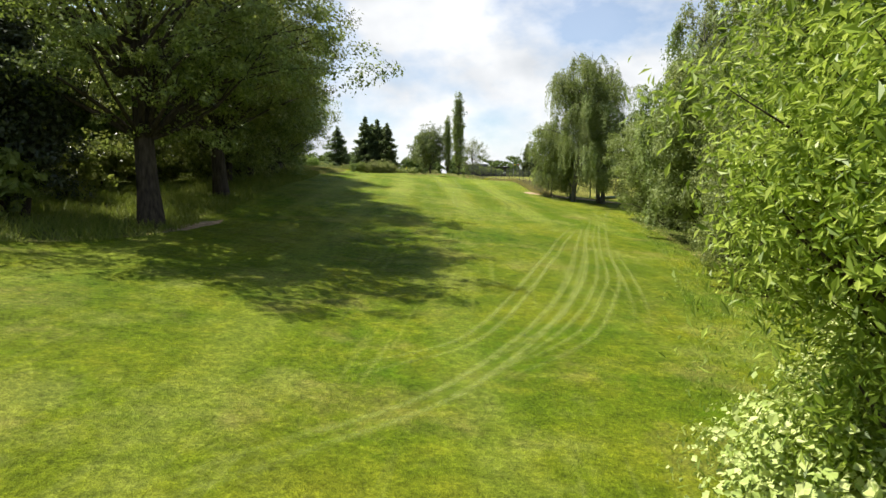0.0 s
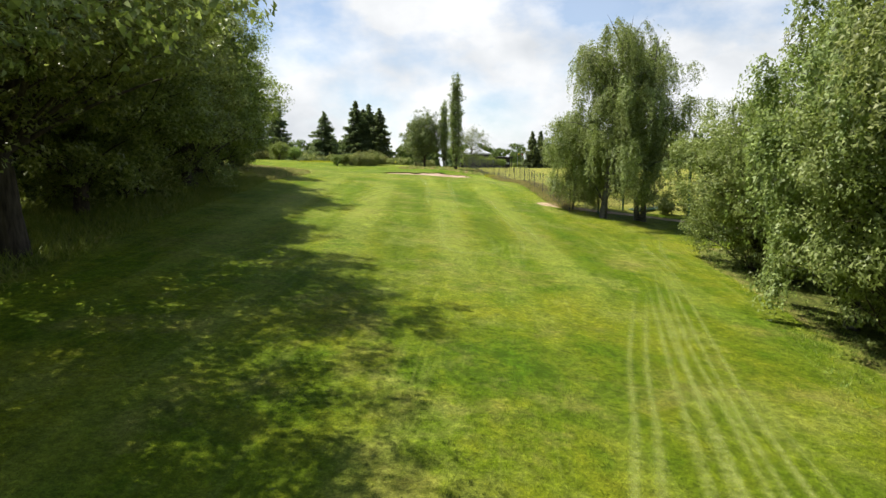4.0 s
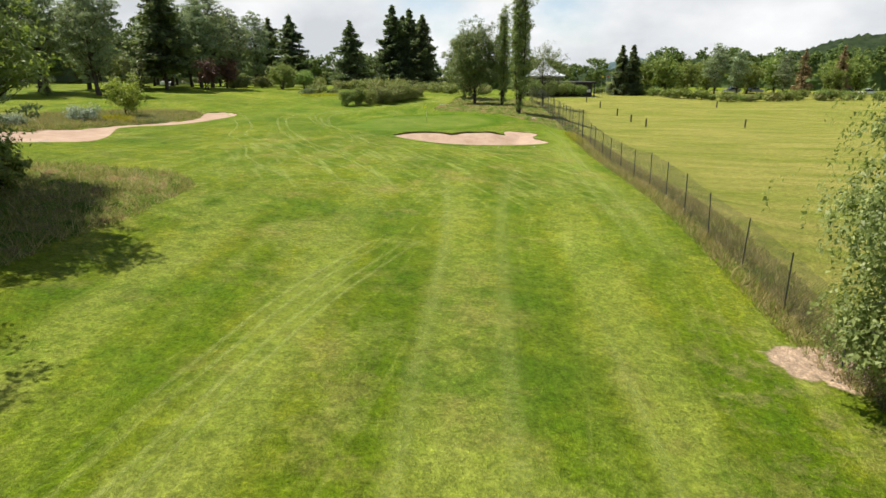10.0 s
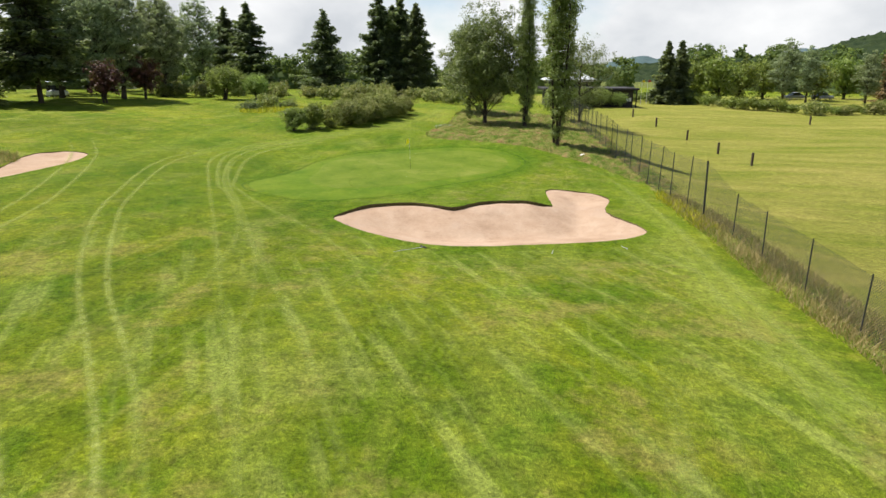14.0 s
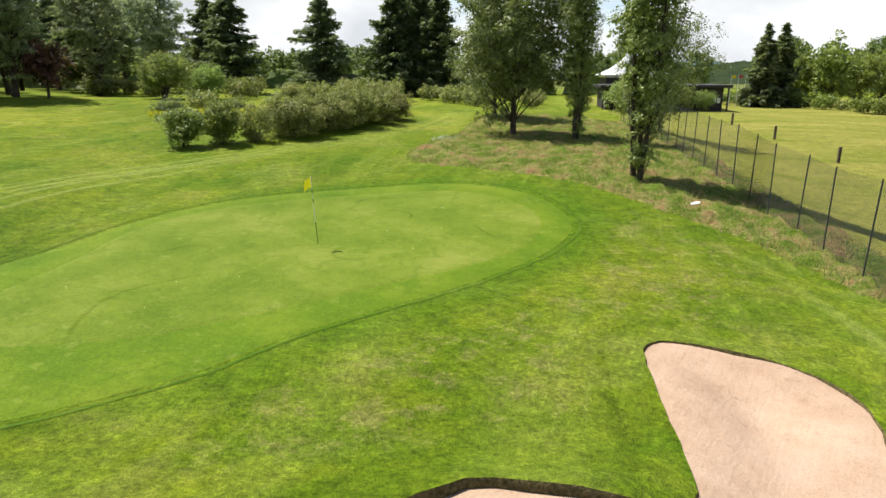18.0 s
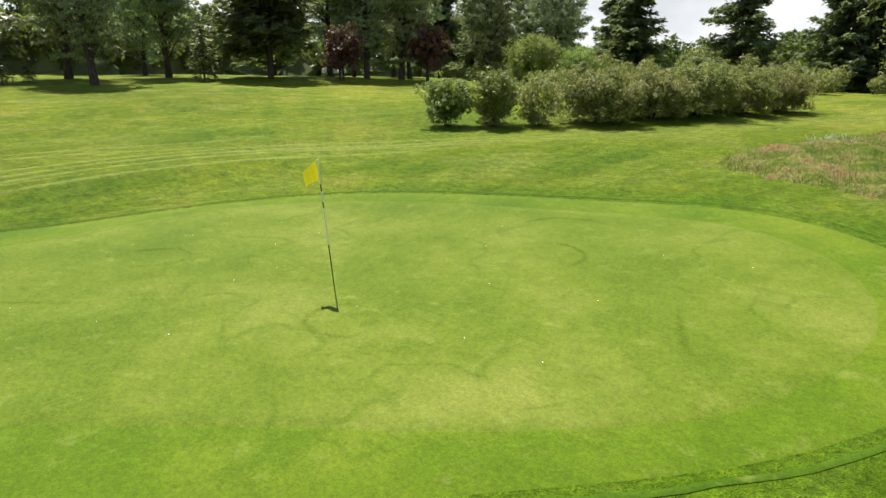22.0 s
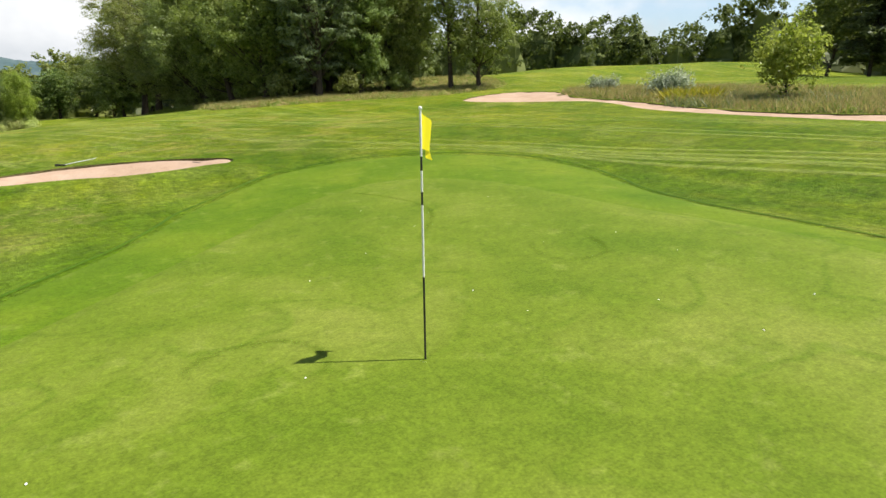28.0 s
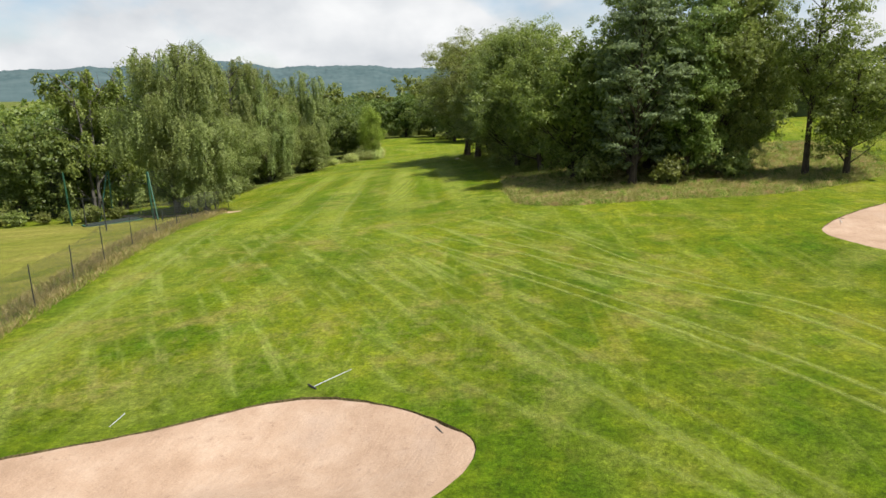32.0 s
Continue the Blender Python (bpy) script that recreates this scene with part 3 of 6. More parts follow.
def build_ground():
    gx, gy = graded(-2600, 2600, -36, 34, 0.5), graded(-2600, 2600, -142, 48, 0.5)
    X, Y = np.meshgrid(gx, gy)
    Z = land(X, Y)
    near = (np.abs(X) < 60) & (np.abs(Y + 30) < 180)
    att = {k: np.zeros(X.shape) for k in ("range", "rough", "wood", "earth", "lush", "pale", "deep", "drag", "thin")}
    xs, ys = X[near], Y[near]
    sink = np.maximum(inside(BUNKER, xs, ys), inside(WEST_BUNKER, xs, ys))
    Z[near] -= 1.2 * step(-0.45, 0.1, sink)
    flat = np.maximum(inside(COLLAR, xs, ys), -1)
    Z[near] -= 0.06 * step(0.9, 1.6, flat)
    att["lush"][near] = lushness(xs, ys)
    att["thin"][near] = np.maximum(step(0.3, 1.6, inside(ROUGH_EAST, xs, ys)), 0.7 * step(0.5, 2.5, inside(ROUGH_SOUTH, xs, ys)))
    att["thin"][near] = np.maximum(att["thin"][near], step(5.5, 2.0, np.hypot((xs - 14.6) / 0.8, (ys + 58.0) / 1.3)))
    rough = np.maximum.reduce([inside(ISLAND, xs, ys), inside(HEATH, xs, ys), inside(TONGUE, xs, ys)])
    att["rough"][near] = np.clip(0.5 + rough / 1.2, 0, 1)
    wood = np.maximum(inside(SHADE_WOOD, xs, ys), inside(EAST_WOOD, xs, ys))
    att["wood"][near] = np.clip(0.5 + wood / 2.0, 0, 1)
    att["rough"][near] = np.maximum(att["rough"][near], np.clip(0.5 + (wood + 0.5) / 1.5, 0, 1))
    fence_strip = 1 - np.clip(np.abs(xs - 16.0) / 0.8 - 0.4, 0, 1)
    att["rough"][near] = np.maximum(att["rough"][near], 0.75 * fence_strip * (ys > -58) * (ys < 46))
    bank = np.hypot((xs - 15.6) / 1.7, (ys + 56.2) / 0.75)
    trail = np.where((xs > 14) & (xs < 31), np.abs(ys - np.interp(xs, [14.6, 21.6, 26.0, 31.0], [-56.8, -58.8, -61.4, -65.0])) / 0.75, 9.0)
    chips = np.hypot((xs + 8.6 - 0.25 * (ys + 101)) / 0.45, (ys + 101) / 2.6)
    att["earth"][near] = np.maximum.reduce([np.clip(1.5 - bank, 0, 1), np.clip(1.5 - trail, 0, 1) * 0.85, np.clip(1.5 - chips, 0, 1)])
    # mower stripes: two and a half metres light, two and a half dark
    wave = np.cos(2 * math.pi * (X - 5.15 + 0.22 * np.sin(Y * 0.13) - 0.018 * np.clip(Y + 40, 0, 30)) / 4.95)
    cut = step(-94, -84, Y) * (1 - 0.60 * step(-56, -38, Y)) * (1 - step(-30, -20, Y)) * (1 - step(13.6, 15.2, X)) * step(-8.5, -6, X)
    att["drag"] = step(-50, -36, Y) * (1 - step(-22, -12, Y)) * step(-16, -8, X) * (1 - step(12, 15, X))
    lane = np.exp(-(((X - 13.3) / 1.0) ** 2)) * step(-54, -46, Y) * (1 - step(-10, 0, Y))
    path_x = np.interp(Y, [2, 7, 14.5, 23, 40], [-12.6, -11.6, -7.7, -3.5, -0.2])
    lane = np.maximum(lane, np.exp(-(((X - path_x) / 1.25) ** 2)) * step(1, 8, Y) * (1 - step(40, 46, Y)))
    att["pale"], att["deep"] = np.maximum(cut * step(0.0, 0.75, wave), 0.7 * lane), cut * step(0.0, 0.75, -wave)
    att["range"] = step(16.2, 16.8, X) * (Y > -58) * (Y < 110)
    far_wood = (np.hypot(X, Y) > 190) * 1.0
    att["wood"] = np.maximum(att["wood"], far_wood)
    nx, ny = len(gx), len(gy)
    idx = np.arange(nx * ny).reshape(ny, nx)
    faces = np.stack([idx[:-1, :-1], idx[:-1, 1:], idx[1:, 1:], idx[1:, :-1]], -1).reshape(-1, 4)
    me = mesh_from("ground", np.stack([X, Y, Z], -1), faces)
    for k, v in att.items():
        a = me.attributes.new(k, "FLOAT", "POINT")
        a.data.foreach_set("value", v.ravel().astype(np.float32))
    return tagged(part("ground", me, "mown_grass"), "rolling mown golf fairway grass with paler mower stripes", "ground", kind="structure")


build_ground()


def sheet(name, loop, height, material, label, category, rings=14):
    """A sheet within a closed line, draped over the land."""
    c = loop.mean(0)
    verts, faces, n = [], [], len(loop)
    for r in range(rings + 1):
        u = 1 - r / rings
        p = c + (loop - c) * max(u, 0.02)
        verts.append(p)
    P = np.concatenate(verts)
    z = land(P[:, 0], P[:, 1]) + height
    z[:n] -= height + 0.03
    for r in range(rings):
        for i in range(n):
            j = (i + 1) % n
            faces.append((r * n + i, r * n + j, (r + 1) * n + j, (r + 1) * n + i))
    k = len(P)
    P3 = np.vstack([np.column_stack([P, z]), [[c[0], c[1], z[-n:].mean()]]])
    quads = [(rings * n + i, rings * n + (i + 1) % n, rings * n + (i + 2) % n, k) for i in range(0, n - 1, 2)]
    me = mesh_from(name, P3, faces + quads)
    return tagged(part(name, me, material), label, category, kind="structure")


sheet("green_collar", COLLAR, 0.014, "collar_turf", "closely mown darker grass collar round the putting green", "grass", 20)
sheet("putting_green", GREEN, 0.030, "green_turf", "smooth bright green putting surface of fine turf", "green", 20)


def fringe(loop, wide, high, label):
    """A low ridge of longer turf along a mowing edge, darkened as its shadow."""
    n = len(loop)
    t = np.roll(loop, -1, 0) - np.roll(loop, 1, 0)
    nrm = np.column_stack([t[:, 1], -t[:, 0]]) / np.linalg.norm(t, axis=1)[:, None]
    wob = np.array([noise.noise((float(p[0]) * 2.2, float(p[1]) * 2.2, 5)) for p in loop])
    rows = []
    for s, h in ((-0.5, 0.0), (-0.2, 1.0), (0.2, 1.0), (0.5, 0.0)):
        p = loop + nrm * (wide * (s + 0.35 * wob * abs(s)) + 0.04 * wob)[:, None]
        rows.append(np.column_stack([p, land(p[:, 0], p[:, 1]) + 0.008 + high * h * (0.8 + 0.5 * wob)]))
    f = [(r * n + i, r * n + (i + 1) % n, (r + 1) * n + (i + 1) % n, (r + 1) * n + i) for r in range(3) for i in range(n)]
    tagged(part("turf_fringe", mesh_from("turf_fringe", np.concatenate(rows), f), "shaded_fringe"), label, "grass", kind="structure")


fringe(COLLAR, 0.09, 0.010, "thin line of longer grass along the collar's mowing edge, coloured dark for its edge shadow")


def draped(name, loop, depth, sunk, lip_mask):
    """Sand within a closed line of any shape: a fine grid cut to the line."""
    lo, hi = loop.min(0), loop.max(0)
    gx, gy = np.arange(lo[0] - 0.3, hi[0] + 0.6, 0.3), np.arange(lo[1] - 0.3, hi[1] + 0.6, 0.3)
    X, Y = np.meshgrid(gx, gy)
    d = inside(loop, X, Y)
    Z = land(X, Y) - depth * step(-0.1, 3.2, d) * (1 - 0.5 * lip_mask(X, Y)) - sunk - 2.2 * sunk * lip_mask(X, Y)
    bumps = np.array([noise.noise((float(a) * 0.9, float(b) * 0.9, 3)) for a, b in zip(X.ravel(), Y.ravel())]).reshape(X.shape)
    Z = Z + 0.05 * bumps
    idx = np.arange(X.size).reshape(X.shape)
    keep = (d > -0.45)
    ok = keep[:-1, :-1] & keep[1:, :-1] & keep[:-1, 1:] & keep[1:, 1:]
    f = np.stack([idx[:-1, :-1], idx[:-1, 1:], idx[1:, 1:], idx[1:, :-1]], -1)[ok]
    return mesh_from(name, np.stack([X, Y, Z], -1), f)


def rim(loop, lips):
    """Turf round a bunker: a flat border and an uneven edge that drops to the sand."""
    n = len(loop)
    t = np.roll(loop, -1, 0) - np.roll(loop, 1, 0)
    nrm = np.column_stack([t[:, 1], -t[:, 0]]) / np.maximum(np.linalg.norm(t, axis=1)[:, None], 1e-6)
    area = np.sum(loop[:, 0] * np.roll(loop[:, 1], -1) - np.roll(loop[:, 0], -1) * loop[:, 1])
    out = nrm if area > 0 else -nrm
    wob = np.array([noise.noise((float(p[0]) * 3, float(p[1]) * 3, 1)) for p in loop])
    rows = []
    for off, dz in ((1.1, -0.02), (0.55, 0.012), (0.12, 0.03), (0.0, 0.02)):
        p = loop + out * (off + 0.05 * wob)[:, None]
        rows.append(np.column_stack([p, land(p[:, 0], p[:, 1]) + dz + lips * (1 - off / 1.1) ** 1.5]))
    top = np.concatenate(rows)
    drop = []
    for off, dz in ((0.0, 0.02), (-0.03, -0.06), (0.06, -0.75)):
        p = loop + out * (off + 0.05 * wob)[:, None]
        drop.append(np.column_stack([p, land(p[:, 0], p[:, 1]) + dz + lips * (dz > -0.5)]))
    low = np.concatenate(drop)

    def strip(k):
        return [(r * n + i, r * n + (i + 1) % n, (r + 1) * n + (i + 1) % n, (r + 1) * n + i) for r in range(k - 1) for i in range(n)]

    return mesh_from("turf_edge", top, strip(4)), mesh_from("lip", low, strip(3))


def bunker(loop, depth, sunk, lip_of, label):
    e = thing("sand_bunker", Matrix.Identity(4), label, "bunker", "sand bunkers", "structure")
    lips = 0.04 * lip_of(loop[:, 0], loop[:, 1])
    top, low = rim(loop, lips)
    at = np.zeros(len(top.vertices) * 3, np.float32)
    top.vertices.foreach_get("co", at)
    at = at.reshape(-1, 3)
    top.attributes.new("lush", "FLOAT", "POINT").data.foreach_set("value", lushness(at[:, 0], at[:, 1]).astype(np.float32))
    part("sand", draped("sand", loop, depth, sunk, lip_of), "bunker_sand", e, "raked pale pink sand")
    part("turf_edge", top, "mown_grass", e)
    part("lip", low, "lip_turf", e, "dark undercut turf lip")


bunker(BUNKER, 0.60, 0.03, lambda x, y: step(-15.4, -13.2, y) * (1 - step(7.6, 8.9, x)), "large kidney-shaped bunker of pale pink sand beside the green")
bunker(WEST_BUNKER, 0.16, 0.02, lambda x, y: 0.0 * y, "long winding bunker of pale pink sand round an island of long grass")

# ---------------------------------------------------------------- plants
def tube(path, radii, sides=6):
    """Vertices and faces of a tapered limb along a path."""
    path, v, f = np.asarray(path, float), [], []
    for i, p in enumerate(path):
        d = path[min(i + 1, len(path) - 1)] - path[max(i - 1, 0)]
        d = d / (np.linalg.norm(d) + 1e-9)
        a = np.cross(d, (0.31, 0.95, 0.05) if abs(d[1]) < 0.9 else (1, 0, 0))
        a /= np.linalg.norm(a)
        b = np.cross(d, a)
        for k in range(sides):
            t = 2 * math.pi * k / sides
            v.append(p + radii[i] * (math.cos(t) * a + math.sin(t) * b))
    for i in range(len(path) - 1):
        for k in range(sides):
            j = (k + 1) % sides
            f.append((i * sides + k, i * sides + j, (i + 1) * sides + j, (i + 1) * sides + k))
    return np.array(v), f


def merged(pieces):
    v, f, n = [], [], 0
    for pv, pf in pieces:
        v.append(pv)
        f += [tuple(i + n for i in q) for q in pf]
        n += len(pv)
    return np.concatenate(v), f


def unit(v):
    return v / (np.linalg.norm(v, axis=-1, keepdims=True) + 1e-9)


def leaf_cloud(name, at, size, r, droop=0.0, aspect=0.55, axis=None, fold=0.12, small=False, face=None, loose=0.45):
    """Many single leaves: small folded lozenges at the given places, turned towards face if it is given."""
    n = len(at)
    s = (size * r.uniform(0.6, 1.35, n))[:, None]
    if face is not None:
        up = unit(unit(face) + r.normal(size=(n, 3)) * loose)
        axis = r.normal(size=(n, 3)) - (0, 0, 0.5 + droop)
        axis = unit(axis - up * (axis * up).sum(1, keepdims=True))
        side = np.cross(axis, up)
    else:
        if axis is None:
            axis = r.normal(size=(n, 3))
            axis[:, 2] = axis[:, 2] * 0.6 - droop
        axis = unit(axis)
        side = unit(np.cross(axis, r.normal(size=(n, 3)) * 0.6 + (0, 0, 1.0)))
        up = np.cross(side, axis)
    a, b = at - axis * s * 0.5, at + axis * s * 0.5
    if small:
        v = np.stack([a + side * s * aspect * 0.5, b + up * s * 0.1, a - side * s * aspect * 0.5], 1).reshape(-1, 3)
        return mesh_from(name, v, np.arange(3 * n).reshape(-1, 3), False)
    mid = at + up * s * fold
    v = np.stack([a, mid + side * s * aspect * 0.5, b, mid - side * s * aspect * 0.5], 1).reshape(-1, 3)
    return mesh_from(name, v, np.arange(4 * n).reshape(-1, 4), False)


def sprays(r, centres, radii, n, squash, lobes=6):
    """Places and outward directions of leaves on leafy boughs, each a cluster of small rounded sprays."""
    k = len(centres)
    out = unit(r.normal(size=(k, lobes, 3)) + (0, 0, 0.35))
    sub = centres[:, None, :] + out * (radii * r.uniform(0.55, 0.95, k))[:, None, None] * (1, 1, squash)
    sub_r = radii[:, None] * r.uniform(0.30, 0.58, (k, lobes))
    w = (radii[:, None] ** 2 * r.uniform(0.4, 1.0, (k, lobes))).ravel()
    pick = r.choice(k * lobes, n, p=w / w.sum())
    d = unit(r.normal(size=(n, 3)))
    at = sub.reshape(-1, 3)[pick] + d * (sub_r.ravel()[pick] * r.uniform(0.12, 1.0, n) ** 0.5)[:, None] * (1, 1, squash)
    return at, d * 0.8 + out.reshape(-1, 3)[pick] * 0.55


def bend(a, b, r, sag=0.0, k=5, wob=0.06):
    """A gently bent limb from a to b."""
    a, b = np.array(a, float), np.array(b, float)
    d = np.linalg.norm(b - a)
    u = np.linspace(0, 1, k)[:, None]
    off = r.normal(size=3) * wob * d
    return a + (b - a) * u + np.sin(u * math.pi) * (off + np.array((0, 0, sag * d)))


def broad_parts(seed, h, rad, base, clumps, leaves, leaf, lean=0.0, trunk_r=0.22, clump=0.3, droop=0.0, squash=0.8, stems=1, top=0.0, aspect=0.6, fill=0.25, small=False, flat=0.7):
    """Trunk mesh and crown mesh of a broad-leaved tree of height h, crown radius rad and crown base."""
    r = np.random.RandomState(seed)
    wood, tips = [], []
    stems_top = []
    for s in range(stems):
        a = 2 * math.pi * s / max(stems, 1) + r.uniform(0, 1)
        foot = np.array((math.cos(a), math.sin(a), 0)) * (0.0 if stems == 1 else trunk_r * 1.6)
        head = np.array((math.cos(a) * lean * h + r.normal() * 0.02 * h, math.sin(a) * lean * h + r.normal() * 0.02 * h, h * 0.9))
        p = bend(foot - (0, 0, 0.4), head, r, 0, 9, 0.025)
        wood.append(tube(p, trunk_r * np.array([1.5, 1.08, 0.95, 0.82, 0.66, 0.5, 0.36, 0.22, 0.06]), 8))
        stems_top.append(p)
    mid, half = (h + base) / 2, (h - base) / 2
    for c in range(clumps):
        d = r.normal(size=3)
        d /= np.linalg.norm(d)
        q = r.uniform(0.45, 1.0) ** 0.6
        z = mid + d[2] * half * q
        f = 1 - top * step(mid, h, z)
        tip = np.array((d[0] * rad * q * f, d[1] * rad * q * f, z)) * (1, 1, 1) + r.normal(size=3) * 0.06 * rad
        tip[2] = min(tip[2], h - 0.6 * clump * rad)
        p = stems_top[r.randint(stems)]
        root_z = max(base * 0.75, tip[2] - r.uniform(0.25, 0.6) * math.hypot(tip[0], tip[1]) - 0.1 * h)
        k = int(np.argmin(np.abs(p[:, 2] - root_z)))
        b = bend(p[k], tip, r, 0.05, 5)
        t0 = trunk_r * 0.34 * (1 - 0.6 * k / 9)
        wood.append(tube(b, np.array([1, 0.7, 0.5, 0.32, 0.1]) * t0, 5))
        tips.append(tip)
        for m in range(2):
            tw = b[3] + r.normal(size=3) * rad * 0.16
            wood.append(tube(bend(b[2], tw, r, 0, 3), np.array([0.3, 0.18, 0.05]) * t0, 4))
            tips.append(tw)
    tips = np.array(tips)
    k = int(0.5 * fill * leaves)
    at, face = sprays(r, tips, clump * rad * r.uniform(0.6, 1.2, len(tips)), leaves - k, squash)
    core = unit(r.normal(size=(k, 3))) * (r.uniform(0, 1, k) ** 0.4)[:, None] * 0.74
    fz = 1 - top * step(mid, h, mid + core[:, 2] * half)
    core = np.column_stack([core[:, 0] * rad * fz, core[:, 1] * rad * fz, mid + core[:, 2] * half])
    out = at - (0, 0, mid)
    face = face + unit(out / (rad, rad, half)) * 0.35 + (0, 0, flat)
    at = np.vstack([at, core])
    face = np.vstack([face, r.normal(size=(k, 3))])
    size = leaf * np.concatenate([np.ones(leaves - k), np.full(k, 1.9)])
    if droop:
        at[:, 2] -= droop * r.uniform(0, 1, leaves) ** 2 * rad
    at[:, 2] = np.maximum(at[:, 2], 0.15)
    v, f = merged(wood)
    return mesh_from("trunk", v, f), leaf_cloud("crown", at, size, r, droop * 0.5, aspect, small=small, face=face)


def weeping_parts(seed, h, rad, base, strands, per, leaf, trunk_r=0.2, stems=1):
    """A birch: upright trunk, rising limbs, and hanging strings of small leaves."""
    r = np.random.RandomState(seed)
    wood, at, tops = [], [], []
    for s in range(stems):
        a = s * 2.4 + r.uniform(0, 6)
        foot = np.array((math.cos(a), math.sin(a), 0)) * (0 if stems == 1 else 0.5)
        head = foot * 3.2 + (r.normal() * 0.3, r.normal() * 0.3, h * 0.95)
        p = bend(foot - (0, 0, 0.4), head, r, 0, 10, 0.02)
        wood.append(tube(p, trunk_r * np.array([1.4, 1.05, 0.9, 0.8, 0.68, 0.55, 0.42, 0.3, 0.18, 0.05]), 8))
        tops.append(p)
    limbs = []
    for k in range(44):
        p = tops[r.randint(stems)]
        i = r.randint(1, 9)
        a = r.uniform(0, 2 * math.pi)
        zt = p[i][2] + r.uniform(0.06, 0.2) * h
        zt = min(zt, h)
        f = math.sqrt(max(0.06, 1 - ((zt - base) / (h - base) * 2 - 0.85) ** 2 * 0.52)) if zt > base else 0.8
        tip = np.array((p[i][0] + math.cos(a) * rad * f * r.uniform(0.5, 1), p[i][1] + math.sin(a) * rad * f * r.uniform(0.5, 1), zt))
        b = bend(p[i], tip, r, 0.12, 6, 0.04)
        wood.append(tube(b, trunk_r * 0.3 * np.array([1, 0.75, 0.55, 0.4, 0.25, 0.08]), 5))
        limbs.append(b)
    face, per_bundle = [], 20
    for s in range(strands // per_bundle):
        b = limbs[s % len(limbs)]
        u = r.uniform(1.2, 5)
        i = min(int(u), 4)
        st = b[i] + (b[i + 1] - b[i]) * (u - i) + r.normal(size=3) * (0.35, 0.35, 0.3)
        out = np.array((st[0], st[1], 0.0))
        out = out / (np.linalg.norm(out) + 0.4)
        length = min(r.uniform(0.10, 0.30) * h, max(0.6, st[2] - base * r.uniform(0.6, 1.5)))
        wide = r.uniform(0.22, 0.50)
        n = max(20, int(per * per_bundle * length / (0.2 * h)))
        strand = r.normal(size=(per_bundle, 2)) * wide
        reach = r.uniform(0.45, 1.05, per_bundle)
        pick = r.randint(per_bundle, size=n)
        q = r.uniform(0, 1, n) ** 0.85
        sway = r.normal(size=2) * 0.08 * length
        spread = 0.35 + 0.9 * np.sin(np.clip(q, 0, 1) * 2.3)
        pts = np.column_stack([st[0] + strand[pick, 0] * spread + q * sway[0] + out[0] * 0.35 * np.sqrt(q), st[1] + strand[pick, 1] * spread + q * sway[1] + out[1] * 0.35 * np.sqrt(q),
                               st[2] + 0.25 * wide - q * length * reach[pick]])
        at.append(pts + r.normal(size=(n, 3)) * 0.06)
        face.append(np.column_stack([strand[pick] / wide * 0.6 + out[:2] * 0.6, 0.75 - 0.3 * q]))
    at, face = np.concatenate(at), np.concatenate(face)
    v, f = merged(wood)
    return mesh_from("trunk", v, f), leaf_cloud("crown", at, leaf * 1.15, r, 0.8, 0.6, small=True, face=face)


def spruce_parts(seed, h, rad, base, whorls, spray, r_trunk=0.22, sag=0.25, needle=1.0):
    """A spruce: tiers of drooping branches carrying flat sprays of needles."""
    r = np.random.RandomState(seed)
    wood = [tube([(0, 0, -0.3), (0, 0, h * 0.3), (0.03, 0, h * 0.65), (0, 0.02, h)], np.array([1.3, 0.9, 0.5, 0.05]) * r_trunk, 7)]
    at, ax = [], []
    for w in range(whorls):
        u = (w + r.uniform(-0.5, 0.5)) / whorls
        u = min(max(u, 0), 0.99)
        length = rad * (1 - u) ** 0.78 * r.uniform(0.8, 1.1) + 0.15
        for k in range(r.randint(6, 10)):
            z = base + (h - base) * min(max(u + r.uniform(-1.7, 1.7) / whorls, 0), 0.99)
            a = r.uniform(0, 2 * math.pi)
            ln = length * r.uniform(0.5, 1.2)
            d = np.array((math.cos(a), math.sin(a), 0))
            q = np.linspace(0, 1, 4)[:, None]
            b = np.array((0, 0, z)) + d * ln * q + np.array((0, 0, 1)) * (-sag * ln * np.sin(q * 2.2))
            if k % 2 == 0:
                wood.append(tube(b[[0, 2, 3]], np.array([0.045, 0.025, 0.006]) * (0.5 + ln * 0.3), 4))
            n = max(4, int(spray * ln))
            t = r.uniform(0.12, 1.0, n)[:, None]
            side = np.array((-d[1], d[0], 0))
            o = r.normal(size=(n, 1)) * 0.22 * ln * (1.15 - t)
            p = np.array((0, 0, z)) + d * ln * t + side * o + np.array((0, 0, 1)) * (-sag * ln * np.sin(t * 2.2) - np.abs(r.normal(size=(n, 1))) * 0.32)
            at.append(p)
            ax.append(d + side * np.sign(o) * 0.8 + np.array((0, 0, -0.35)) + r.normal(size=(n, 3)) * 0.25)
    v, f = merged(wood)
    at, ax = np.concatenate(at), np.concatenate(ax)
    return mesh_from("trunk", v, f), leaf_cloud("crown", at, needle * 0.105 * h ** 0.65, r, 0, 0.50, ax, small=True)


def plant(name, meshes, m, wood_mat, leaf_mat, label, category, group=""):
    e = thing(name, m, label, category, group)
    part("trunk", meshes[0], wood_mat, e)
    part("crown", meshes[1], leaf_mat, e)
    return e


def spot(x, y, turn=0.0, scale=1.0, tall=1.0, dz=0.0):
    return Matrix.Translation((x, y, land1(x, y) + dz)) @ Matrix.Rotation(radians(turn), 4, "Z") @ Matrix.Diagonal((scale, scale, scale * tall, 1))


